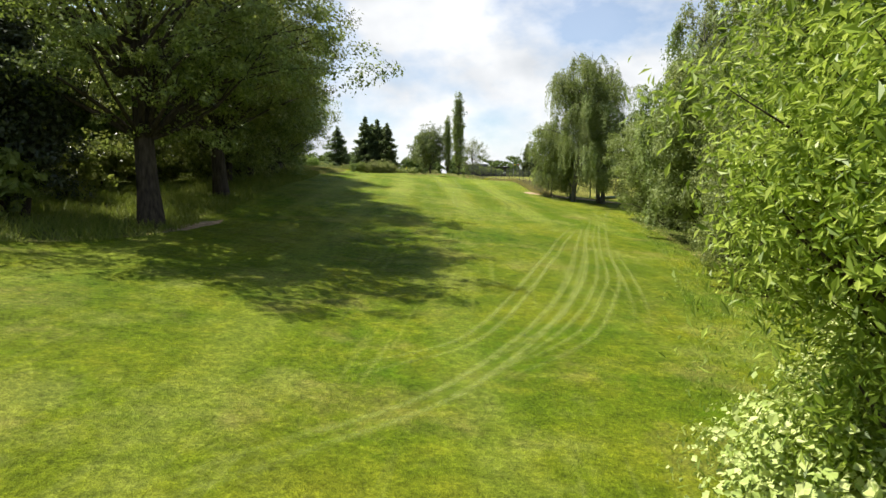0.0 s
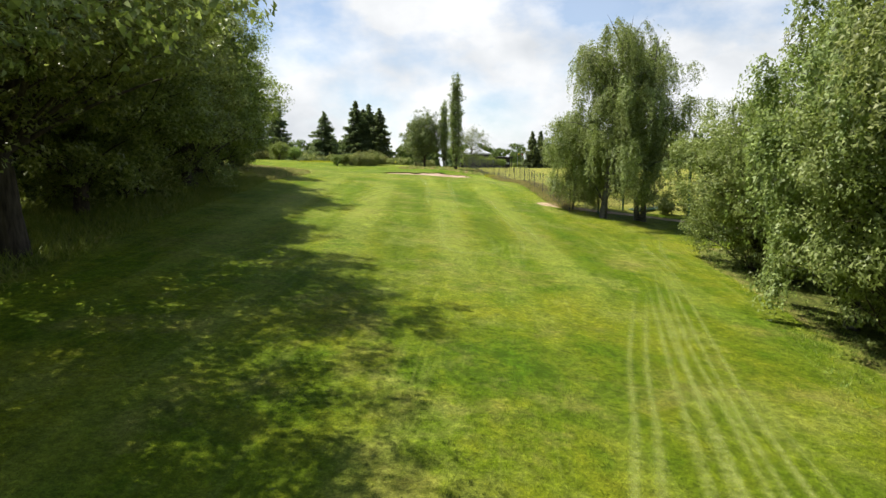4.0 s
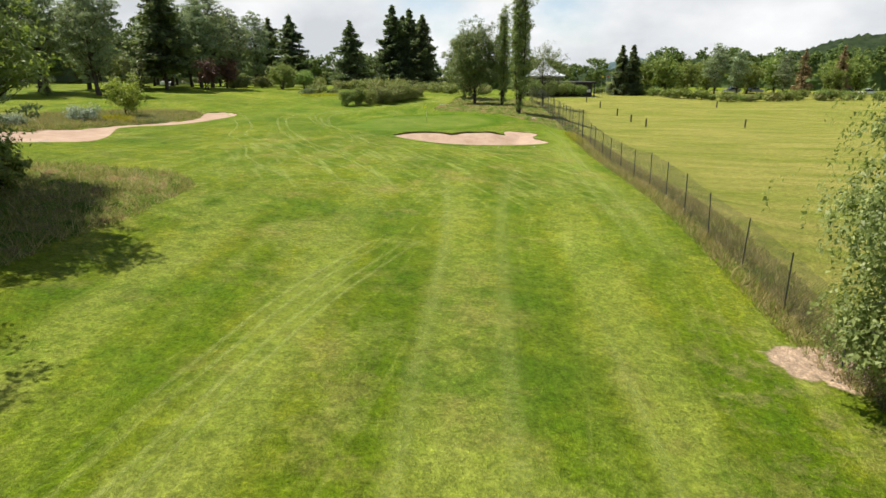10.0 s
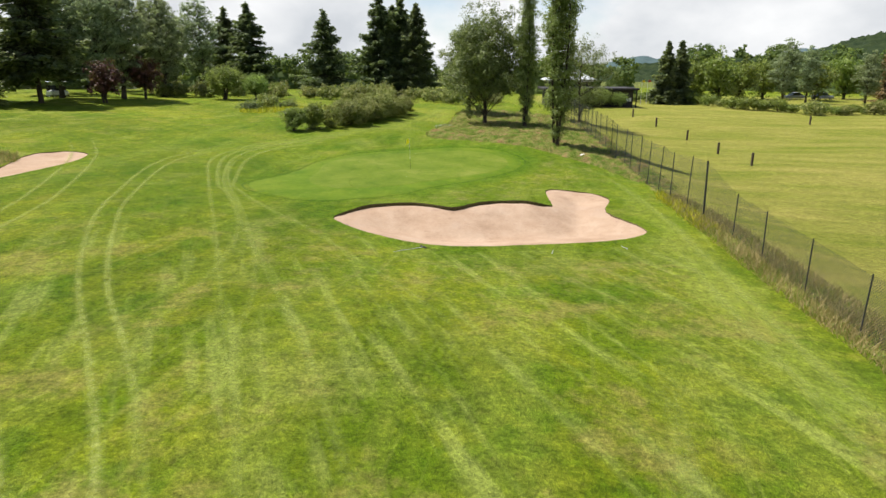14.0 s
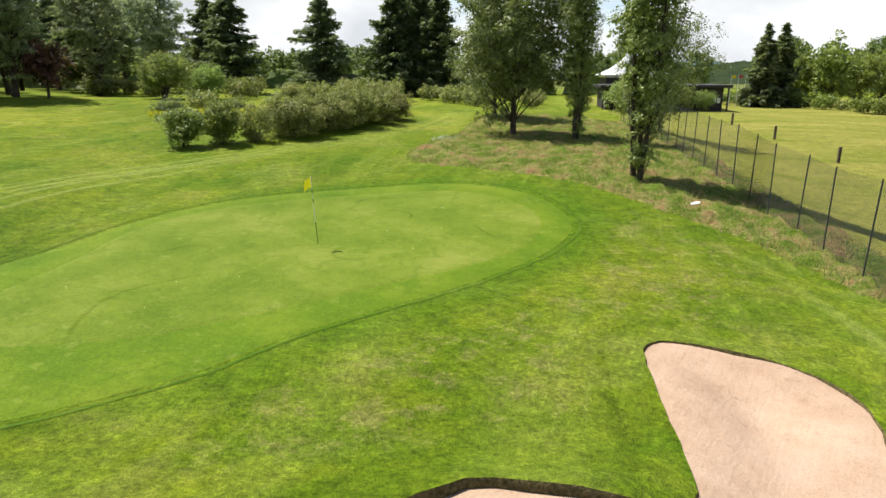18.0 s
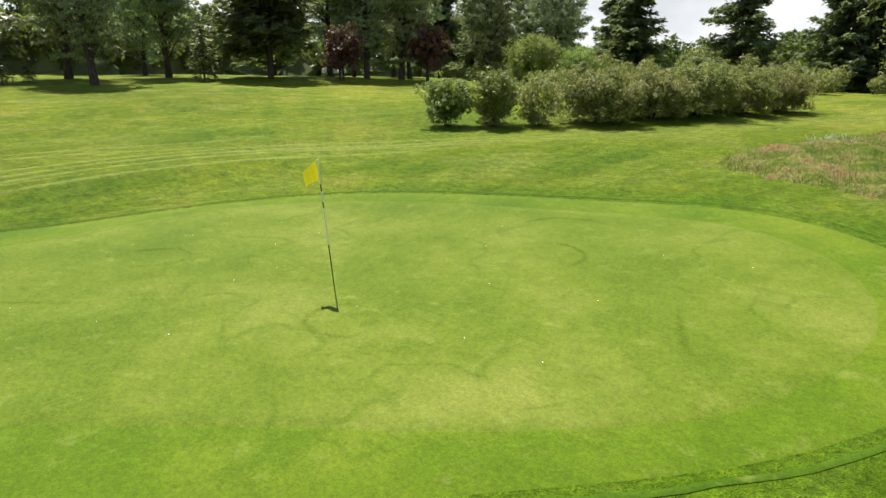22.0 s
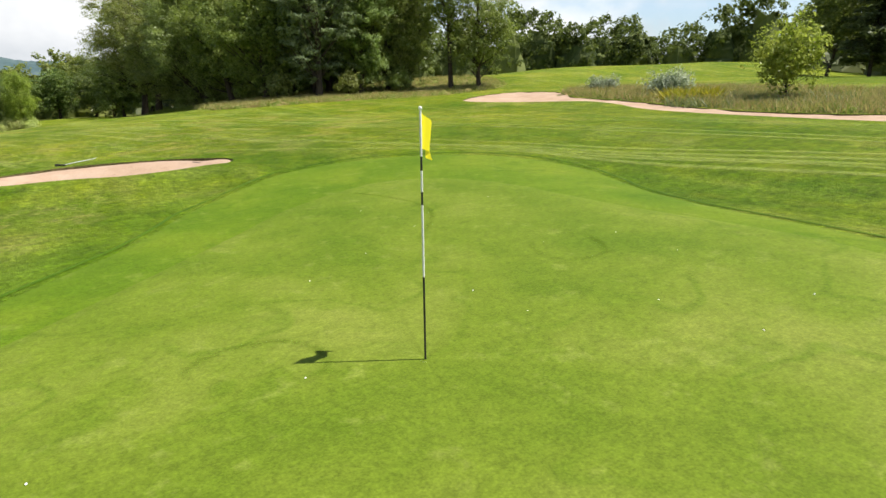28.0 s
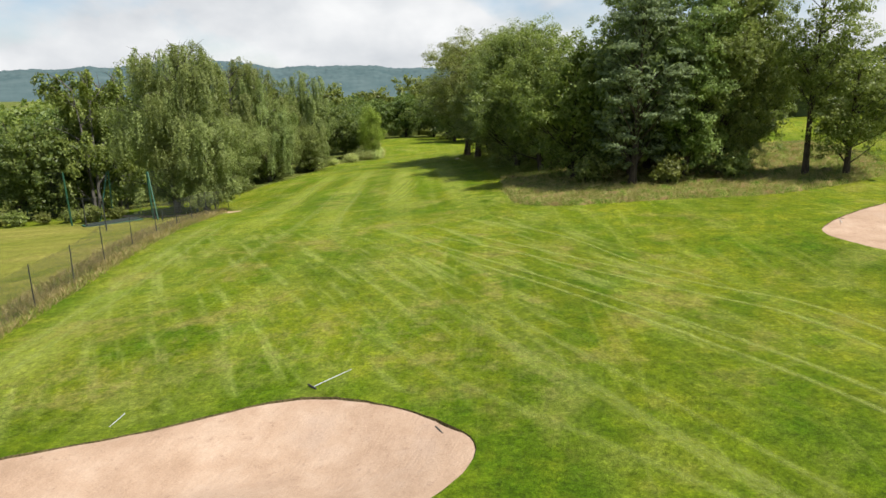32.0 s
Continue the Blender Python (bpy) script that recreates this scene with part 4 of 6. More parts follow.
def grove(proto, places, label=""):
    """Copies of a built tree; places: x, y, turn, scale, tall."""
    for p in places:
        c = copy_thing(proto, spot(*p))
        if label:
            c["label"] = label


# ---- the wood along the west of the fairway
WW = "trees of the west wood"
plant("oak_tree", broad_parts(11, 17.6, 8.3, 4.4, 86, 84000, 0.17, trunk_r=0.44, clump=0.21, squash=0.5, fill=0.05, top=0.0, small=True, flat=1.0), spot(-9.9, -102.0, 20), "bark_dark", "leaf_oak",
      "tall dark-leaved oak at the edge of the wood", "tree", WW)
plant("oak_tree", broad_parts(12, 16.6, 8.1, 4.0, 80, 82000, 0.17, trunk_r=0.40, clump=0.21, squash=0.5, fill=0.05, top=0.0, small=True, flat=1.0), spot(-10.4, -90.5, 60), "bark_dark", "leaf_oak",
      "tall dark-leaved oak with low boughs at the wood's edge", "tree", WW)
maple = plant("broadleaf_tree", broad_parts(13, 12.2, 5.2, 0.9, 60, 44000, 0.20, trunk_r=0.26, clump=0.24, stems=2, lean=0.08, top=0.6, small=True, flat=1.0), spot(-13.6, -60.8, 0), "bark_dark", "leaf_wood",
              "dense leafy broadleaf tree with branches to the ground", "tree", WW)
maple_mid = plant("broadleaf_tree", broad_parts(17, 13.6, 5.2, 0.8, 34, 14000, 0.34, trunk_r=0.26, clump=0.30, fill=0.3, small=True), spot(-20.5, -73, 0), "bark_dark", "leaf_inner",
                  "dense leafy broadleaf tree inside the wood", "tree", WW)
edge_oak = plant("oak_tree", broad_parts(10, 15.6, 6.6, 1.1, 100, 100000, 0.165, trunk_r=0.28, clump=0.20, stems=2, lean=0.05, fill=0.15, top=0.4, small=True, flat=1.0), spot(-12.8, -81.5, 250), "bark_dark", "leaf_oak",
                 "spreading oak with a sloping crown and boughs near the ground", "tree", WW)
grove(edge_oak, [(-13.0, -75.4, 130, 0.97), (-12.1, -68.6, 40, 0.98)])
grove(maple, [(-14.4, -52.4, 180, 0.92), (-20.6, -53.5, 40, 0.95)])
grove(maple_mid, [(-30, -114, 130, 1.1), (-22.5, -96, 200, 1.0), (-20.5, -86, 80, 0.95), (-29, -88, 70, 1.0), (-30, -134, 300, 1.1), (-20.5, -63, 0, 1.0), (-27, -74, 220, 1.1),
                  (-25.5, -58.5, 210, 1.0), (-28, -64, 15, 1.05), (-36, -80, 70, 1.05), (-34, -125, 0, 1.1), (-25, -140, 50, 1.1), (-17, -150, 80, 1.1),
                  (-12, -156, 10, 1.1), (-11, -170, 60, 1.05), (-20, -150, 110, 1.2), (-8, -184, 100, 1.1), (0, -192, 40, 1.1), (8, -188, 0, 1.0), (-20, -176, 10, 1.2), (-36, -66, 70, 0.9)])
plant("pine_tree", broad_parts(14, 14.5, 3.9, 1.2, 64, 30000, 0.26, trunk_r=0.24, clump=0.24, squash=0.35, top=0.6, aspect=0.34, fill=0.1, small=True), spot(-17.2, -47.4, 10), "bark_dark", "needle_dark",
      "blue-green pine with layered boughs at the wood's corner", "tree", WW)
aspen = plant("aspen_tree", broad_parts(15, 17, 3.6, 0.9, 84, 46000, 0.165, trunk_r=0.2, clump=0.24, top=0.3, fill=0.1, small=True), spot(-21.4, -48.6, 10), "bark_dark", "leaf_aspen",
              "tall grey-green aspen at the wood's corner", "tree", WW)
grove(aspen, [(-24.6, -49.0, 80, 0.97), (-18.4, -51.0, 160, 1.0), (-27.4, -50.6, 240, 0.93)])
plant("young_oak", broad_parts(16, 9.5, 3.5, 1.0, 48, 20000, 0.17, trunk_r=0.2, clump=0.28, fill=0.1, small=True), spot(-32.2, -45.4, 10), "bark_dark", "leaf_wood",
      "open-crowned young oak on the rough bank", "tree")
plant("slim_tree", broad_parts(18, 14.5, 3.1, 5.2, 44, 15000, 0.17, trunk_r=0.2, clump=0.28, fill=0.05, small=True), spot(-29.8, -46.4, 0), "bark_dark", "leaf_wood",
      "slim dark-stemmed tree with a thin high crown", "tree")
laurel = plant("undergrowth_bush", broad_parts(19, 3.0, 2.0, 0.1, 16, 1500, 0.34, trunk_r=0.05, clump=0.36, stems=4, lean=0.25, fill=0.3), spot(-14.6, -104.6, 0), "bark_dark", "leaf_oak",
               "dark leafy undergrowth below the oaks", "bush", "undergrowth of the wood")
grove(laurel, [(-15.2, -98, 40, 0.9), (-16.5, -92.5, 140, 1.0), (-15.6, -85.5, 90, 0.9), (-16.2, -77, 200, 1.0), (-15.4, -68.0, 300, 0.9), (-17.5, -108.5, 20, 1.1), (-17.0, -57.5, 60, 0.8),
               (-22.8, -56.0, 10, 0.9), (-20.4, -114.5, 70, 1.1), (-20.5, -91, 0, 1.2), (-20.5, -80, 120, 1.2), (-20, -102, 80, 1.2), (-24.6, -47.0, 100, 0.7), (-14.2, -48.6, 10, 0.75), (-19.4, -46.2, 60, 0.65)])

plant("holly_tree", broad_parts(20, 8.5, 2.9, 0.2, 60, 26000, 0.16, trunk_r=0.14, clump=0.28, stems=2, lean=0.06, fill=0.35, top=0.3, small=True), spot(-14.6, -103.4, 0), "bark_dark", "leaf_holly",
      "dark glossy holly with branches down to the ground", "tree")

# ---- the trees along the east of the fairway
BB = "birches beside the fairway"
plant("birch_tree", weeping_parts(21, 15.6, 5.3, 1.2, 3600, 32, 0.115, 0.22, 2), spot(18.1, -61.4, 0), "bark_birch", "leaf_birch",
      "tall weeping birch with hanging grey-green twigs", "tree", BB)
plant("birch_tree", weeping_parts(22, 15.2, 5.6, 1.0, 3400, 32, 0.115, 0.20, 2), spot(21.2, -62.2, 0), "bark_birch", "leaf_birch",
      "tall weeping birch with hanging grey-green twigs", "tree", BB)
plant("birch_tree", weeping_parts(26, 8.8, 3.4, 1.0, 2500, 26, 0.11, 0.07, 1), spot(16.8, -58.4, 0), "bark_birch", "leaf_birch",
      "low weeping birch with branches near the ground", "tree", BB)
birch_mid = plant("birch_tree", weeping_parts(24, 15.5, 5.4, 0.5, 1400, 14, 0.30, 0.2, 2), spot(26.5, -86.0, 0), "bark_birch", "leaf_wood",
                  "tall weeping birch in the hedge row", "tree", BB)
willow = plant("goat_willow", broad_parts(23, 10.0, 4.8, 0.2, 76, 64000, 0.135, trunk_r=0.2, clump=0.22, stems=3, lean=0.12, fill=0.2, small=True), spot(21.6, -80.0, 0), "bark_dark", "leaf_birch",
               "dense grey-green willow hanging to the ground", "tree", "trees of the east hedge")
grove(willow, [(19.6, -92.5, 120, 1.0, 1.25), (15.6, -105.0, 60, 0.74, 1.1), (20.5, -100.5, 210, 1.05, 1.15)])
birch_c = plant("birch_tree", weeping_parts(25, 17, 5.6, 0.6, 2200, 30, 0.15, 0.22, 2), spot(22.4, -86.5, 0), "bark_birch", "leaf_birch",
                "tall weeping birch standing over the willows", "tree", BB)
grove(birch_c, [(18.9, -91.0, 150, 0.88), (19.6, -97.0, 90, 1.0), (17.2, -110.5, 210, 0.95)])
grove(birch_mid, [(31.5, -67.5, 20, 0.95), (31, -72, 10, 1.0), (27, -94, 90, 1.0), (21, -118, 0, 0.9), (24, -106, 200, 1.0)])
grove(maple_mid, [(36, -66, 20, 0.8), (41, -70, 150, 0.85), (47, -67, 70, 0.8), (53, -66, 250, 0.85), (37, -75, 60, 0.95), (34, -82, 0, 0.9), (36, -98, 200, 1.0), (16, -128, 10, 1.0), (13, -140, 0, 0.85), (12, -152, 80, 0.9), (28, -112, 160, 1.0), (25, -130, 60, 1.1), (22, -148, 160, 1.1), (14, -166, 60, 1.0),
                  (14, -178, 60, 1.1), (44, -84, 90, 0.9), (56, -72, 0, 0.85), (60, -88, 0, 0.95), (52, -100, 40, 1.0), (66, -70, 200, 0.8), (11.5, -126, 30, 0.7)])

for i in range(11):
    copy_thing(laurel, spot(25.4 + 2.3 * i, -57.8 - 0.35 * i + 0.4 * math.sin(i * 2.1), 47 * i, 0.50 + 0.10 * math.sin(i * 1.7), 0.8))["label"] = "low clipped shrub of the hedge row beside the practice ground"
copy_thing(laurel, spot(23.9, -68.2, 30, 0.62))["label"] = "rounded dark shrub beside the sandy trail"

# ---- the big overhanging tree and brambles close to the start
plant("ash_tree", broad_parts(31, 10.0, 2.6, 0.7, 110, 56000, 0.125, trunk_r=0.16, clump=0.25, stems=3, lean=0.05, aspect=0.36, droop=0.25, fill=0.1), spot(6.5, -123.5, 0), "bark_dark", "leaf_bright",
      "sunlit ash tree with long bright green leaflets", "tree")
bramble = plant("bramble_bush", broad_parts(32, 1.7, 1.5, 0.05, 50, 9000, 0.09, trunk_r=0.03, clump=0.36, stems=3, lean=0.3, aspect=0.85, fill=0.3), spot(6.0, -122.4, 0), "bark_dark", "leaf_bramble",
                "bramble thicket with broad pale green leaves", "bush", "brambles under the hedge")
grove(bramble, [(7.6, -122.0, 70, 1.0), (7.6, -122.8, 150, 1.3), (6.2, -124.0, 100, 1.2), (6.4, -125.4, 40, 1.3), (9.9, -118.2, 210, 0.9), (12.8, -113.4, 20, 0.7), (14.6, -108.6, 100, 0.6)])

# ---- the green's north side: poplars, small trees, hedge
poplar = plant("lombardy_poplar", broad_parts(41, 18.5, 1.6, 0.5, 130, 34000, 0.14, small=True, trunk_r=0.10, clump=0.36, stems=3, lean=0.03, top=0.25, fill=0.3), spot(11.3, 10.7, 0), "bark_dark", "leaf_poplar",
               "very tall narrow Lombardy poplar with leafy trunk", "tree", "trees beside the green")
grove(poplar, [(9.65, 25.2, 90, 0.78, 1.02)])
elm = plant("alder_tree", broad_parts(42, 12.4, 4.6, 1.9, 64, 40000, 0.18, small=True, trunk_r=0.2, clump=0.25, fill=0.2), spot(5.5, 27.6, 0), "bark_dark", "leaf_alder",
            "round-crowned olive-green alder on the dry rough", "tree", "trees beside the green")
grove(elm, [(3.7, 40.0, 140, 0.85)])
plant("airy_tree", broad_parts(43, 9.5, 3.6, 1.0, 60, 14000, 0.15, trunk_r=0.12, clump=0.28, fill=0.0, small=True), spot(16.8, 33.0, 0), "bark_dark", "leaf_olive",
      "thin-leaved airy tree beside the fence", "tree", "trees beside the green")
NS = "spruces north of the green"
spruce = plant("spruce_tree", spruce_parts(51, 20, 7.0, 1.6, 40, 38, needle=0.8), spot(-15.0, 88.0, 0), "bark_dark", "needle_dark", "tall dark spruce with drooping tiers", "tree", NS)
grove(spruce, [(-11.0, 90, 80, 0.97), (-7.5, 88, 200, 0.9), (-13.0, 94, 140, 0.9), (-9.0, 95, 10, 0.85)])
plant("fir_tree", spruce_parts(52, 15, 5.8, 1.8, 34, 42, sag=0.12, needle=0.75), spot(-22.8, 73.5, 0), "bark_dark", "needle_dark", "single dark fir standing on the lawn", "tree", NS)
SH = "shrubs beside the green"
plant("shrub", broad_parts(61, 2.2, 1.25, 0.0, 34, 9000, 0.105, trunk_r=0.03, clump=0.28, stems=5, lean=0.2, fill=0.3, small=True), spot(-12.2, 14.6, 0), "bark_dark", "leaf_aspen", "loose upright grey-green shrub on the grass", "bush", SH)
plant("shrub", broad_parts(63, 2.5, 1.35, 0.0, 36, 11000, 0.10, trunk_r=0.04, clump=0.26, stems=4, lean=0.12, fill=0.35, small=True), spot(-10.8, 16.2, 60), "bark_dark", "leaf_oak", "rounded dark evergreen shrub on the grass", "bush", SH)
plant("shrub", broad_parts(64, 2.2, 1.2, 0.1, 26, 5000, 0.11, trunk_r=0.03, clump=0.30, stems=5, lean=0.2, fill=0.1, small=True), spot(-9.5, 17.8, 120), "bark_dark", "leaf_hedge", "loose yellowish shrub beside the hedge", "bush", SH)
hedge = plant("hedge_shrub", broad_parts(62, 2.55, 2.3, 0.2, 70, 30000, 0.095, trunk_r=0.05, clump=0.21, stems=5, lean=0.14, fill=0.15, small=True), spot(-8.2, 20.6, 0), "bark_dark", "leaf_hedge",
              "spreading hedge shrub with rusty new shoots", "bush", SH)
grove(hedge, [(-7.2, 23.9, 50, 0.92), (-6.3, 27.0, 170, 1.06), (-5.5, 30.6, 220, 0.96), (-4.8, 34.0, 300, 0.9)])

# ---- pines and spruces of the west park
PW = "pines of the west park"
pine = plant("pine_tree", broad_parts(71, 16.2, 4.2, 3.0, 64, 22000, 0.31, small=True, trunk_r=0.26, clump=0.22, squash=0.42, aspect=0.34, top=0.45, fill=0.15), spot(-52.2, 9.5, 0), "bark_dark", "needle_pine",
             "tall park pine with dark open boughs", "tree", PW)
cedar = plant("spruce_tree", spruce_parts(72, 16, 5.8, 2.9, 30, 26, sag=0.15, needle=1.0), spot(-41.0, 22.0, 0), "bark_dark", "needle_dark", "broad dark spruce shading the lawn", "tree", PW)
lime = plant("lime_tree", broad_parts(73, 15, 4.6, 2.0, 44, 15000, 0.31, small=True, trunk_r=0.19, clump=0.27, fill=0.2), spot(-61.5, -12.6, 0), "bark_dark", "leaf_wood",
             "tall green lime tree on the park lawn", "tree", PW)
r2 = np.random.RandomState(5)
west = [(-60.2, -1.6, 0), (-52.4, 2.8, 0), (-44.0, 9.2, 0), (-50, 17, 0), (-39.5, 31.0, 0), (-39.4, 35.0, 0), (-51, 38, 1), (-55, 47, 0), (-46, 42, 0), (-74, -12.7, 2), (-66.8, -14.2, 2), (-70, 22, 0), 
        (-66, 47, 0), (-58, 58, 1), (-46, 55, 1), (-72, 40, 1), (-50, 68, 0), (-41, 62, 0), (-84, 20, 0), (-62, 70, 1), (-36, 72, 1), (-44, 82, 1), (-56, 84, 0), (-41, 49, 0),
        (-44, 30, 0), (-78, -24, 1), (-80, -34, 1), (-84, -29, 1), (-82, -40, 2)]
for x, y, k in west:
    copy_thing((pine, cedar, lime)[k], spot(x, y, r2.uniform(0, 360), r2.uniform(0.82, 1.02)))
plum = plant("purple_plum", broad_parts(74, 4.6, 1.9, 0.9, 30, 2600, 0.28, trunk_r=0.1, clump=0.32, stems=2, lean=0.1), spot(-36.6, 26.2, 0), "bark_dark", "leaf_purple",
             "small dark purple-leaved plum tree on the lawn", "tree", "purple plums")
grove(plum, [(-37.6, 36.8, 100, 1.15)])
dome = plant("viburnum_bush", broad_parts(75, 5.2, 3.2, 0.8, 44, 9000, 0.2, trunk_r=0.1, clump=0.3, stems=5, lean=0.25), spot(-29.6, 42.8, 0, 0.85), "bark_dark", "leaf_aspen",
             "broad domed shrub with pale green top", "bush", "garden shrubs")
grove(dome, [(-26.2, 45.8, 90, 0.8), (17.8, 59.4, 30, 0.80), (21.2, 59.8, 30, 0.74), (24.4, 60.2, 140, 0.70), (27.2, 60.4, 250, 0.55)])
low = plant("garden_shrub", broad_parts(76, 1.9, 1.7, 0.05, 10, 1600, 0.19, trunk_r=0.04, clump=0.36, stems=2, lean=0.25, fill=0.35, small=True), spot(-20.5, 33.0, 0), "bark_dark", "leaf_hedge",
            "low rounded garden shrub", "bush", "garden shrubs")
for i in range(34):
    a = r2.uniform(0, 1)
    x, y = -44 + a * 52, 44 + a * 16 + r2.uniform(0, 22)
    copy_thing(low, spot(x, y, r2.uniform(0, 360), r2.uniform(0.7, 1.5)))
baby = plant("staked_sapling", spruce_parts(77, 2.6, 0.9, 0.5, 9, 16, 0.04), spot(-47.5, 4.0, 0), "bark_dark", "leaf_olive", "young conifer planted on the lawn", "tree", "young conifers")
grove(baby, [(-42.3, 16.8, 60, 1.85), (-62.4, -9.4, 120, 0.9), (-57.0, -5.0, 200, 0.75), (-55.0, 0.5, 20, 0.8), (-49.0, 6.0, 80, 0.8)])

# ---- east side beyond the range
EB = "trees beyond the range"
cypress = plant("cypress_tree", spruce_parts(81, 10.8, 2.9, 0.2, 40, 30, sag=0.05, needle=1.3), spot(38.4, 74.4, 0), "bark_dark", "needle_dark", "dense dark green cypress", "tree", EB)
grove(cypress, [(41.2, 76.0, 90, 1.02)])
far_tree = plant("park_tree", broad_parts(82, 10, 4.2, 0.6, 30, 3600, 0.42, small=True, trunk_r=0.25, clump=0.30, fill=0.35), spot(50, 80, 0), "bark_dark", "leaf_wood", "rounded green park tree", "tree", EB)
grove(far_tree, [(46.5, 84, 40, 0.9), (57, 88, 140, 0.85), (95, 92, 200, 1.0), (110, 84, 20, 0.95), (122, 90, 80, 1.0), (132, 76, 100, 0.95), (84, 100, 0, 1.0), (66, 98, 30, 0.95), (74, 93, 250, 0.85), (103, 97, 310, 1.05), (116, 98, 170, 1.1), (128, 86, 15, 1.0), (140, 84, 75, 1.05), (146, 72, 190, 1.0), (90, 84, 130, 0.7)])
grove(pine, [(60, 76, 90, 0.72), (68, 84, 20, 0.66), (78, 82, 200, 0.62), (100, 74, 60, 0.62), (112, 70, 70, 0.66)])
rust = plant("dead_conifer", spruce_parts(83, 11, 2.8, 0.6, 22, 14, sag=0.1), spot(86.0, 90.0, 0), "bark_dark", "needle_rust", "dying conifer with rust-brown needles", "tree", EB)
grove(rust, [(93.0, 86.0, 120, 1.05)])
edge_x, edge_y = [33, 42, 47, 55, 64, 74, 100, 125], [79, 75, 60, 51, 55, 59, 63, 66]
border = plant("border_shrub", broad_parts(84, 2.0, 1.8, 0.02, 10, 1600, 0.19, trunk_r=0.04, clump=0.36, stems=2, lean=0.25, fill=0.4, small=True), spot(46, 62, 0), "bark_dark", "leaf_wood",
               "rounded green shrub bordering the range", "bush", "shrubs bordering the range")
for i in range(56):
    x = 33 + 92 * ((i + r2.uniform(0, 1)) / 56) ** 1.3
    y = float(np.interp(x, edge_x, edge_y)) + r2.uniform(0, 5)
    copy_thing(border if i % 3 else low, spot(x, y, r2.uniform(0, 360), r2.uniform(0.55, 1.2)))


def woods(name, places, seed, label, material="leaf_wood", size=0.72, per=1000):
    """A far wood as one mass of leaves: crown after crown."""
    r = np.random.RandomState(seed)
    at, face = [], []
    for x, y, h, rad in places:
        d = unit(r.normal(size=(16, 3)) + (0, 0, 0.3))
        c = np.array((x, y, land1(x, y) + h * 0.5)) + d * (rad * 0.72, rad * 0.72, h * 0.40) * r.uniform(0.75, 1.05, (16, 1))
        p, n = sprays(r, c, rad * r.uniform(0.26, 0.46, 16), per, 0.85, 5)
        p[:, 2] = np.maximum(p[:, 2], land1(x, y) + 0.3)
        at.append(p)
        face.append(n + unit(p - (x, y, land1(x, y) + h * 0.5)) * 0.5 + (0, 0, 0.25))
    leaves = leaf_cloud(name, np.concatenate(at), size, r, 0, 0.8, small=True, face=np.concatenate(face))
    v, f = [], []
    for x, y, h, rad in places:
        o, z0 = len(v), land1(x, y)
        for q in range(6):
            for s in range(9):
                a, w = 2 * math.pi * s / 9, q / 5
                k = rad * (0.82 - 0.5 * w) * (1 + 0.12 * r.normal())
                v.append((x + k * math.cos(a), y + k * math.sin(a), z0 - 0.2 + h * 0.62 * w + 0.3 * r.normal()))
        for q in range(5):
            for s in range(9):
                f.append((o + q * 9 + s, o + q * 9 + (s + 1) % 9, o + q * 9 + 9 + (s + 1) % 9, o + q * 9 + 9 + s))
    bm = bmesh.new()
    bm.from_mesh(leaves)
    bm.from_mesh(mesh_from("inside", v, f, False))
    ob = part(name, bm, material)
    return tagged(ob, label, "trees", kind="stuff")


def belt(x0, y0, x1, y1, n, wide, h, rad):
    return [(x0 + (x1 - x0) * u + r2.normal() * wide, y0 + (y1 - y0) * u + r2.normal() * wide, h * r2.uniform(0.75, 1.2), rad * r2.uniform(0.8, 1.2)) for u in np.linspace(0, 1, n)]


woods("west_woodland", belt(-132, -50, -96, 112, 70, 7, 16, 6), 1, "dark mixed woodland beyond the park lawn", "leaf_far")
woods("park_undergrowth", belt(-98, -40, -78, 96, 70, 3, 7, 4.8), 7, "leafy thicket closing the park lawn", "leaf_olive", 0.62, 1100)
woods("south_west_woodland", belt(-150, -30, -60, -150, 70, 10, 13, 5), 2, "leafy woodland edge beyond the far fairway", "leaf_far", 0.62, 1200)
woods("north_woodland", belt(-90, 112, 40, 125, 60, 7, 8, 5), 3, "dark woodland behind the garden", "leaf_far")
woods("east_woodland", belt(62, 165, 210, 84, 56, 9, 12, 5), 4, "leafy woodland beyond the car park", "leaf_far")
woods("south_woodland", belt(-60, -215, 90, -205, 60, 8, 16, 6), 5, "leafy woodland closing the far end of the fairway")
woods("range_woodland", belt(92, -62, 150, 66, 60, 5, 12, 5.5), 8, "leafy woodland along the far side of the range", "leaf_far")
woods("south_east_woodland", belt(62, -140, 75, -60, 34, 8, 14, 6), 6, "leafy woodland behind the practice ground")


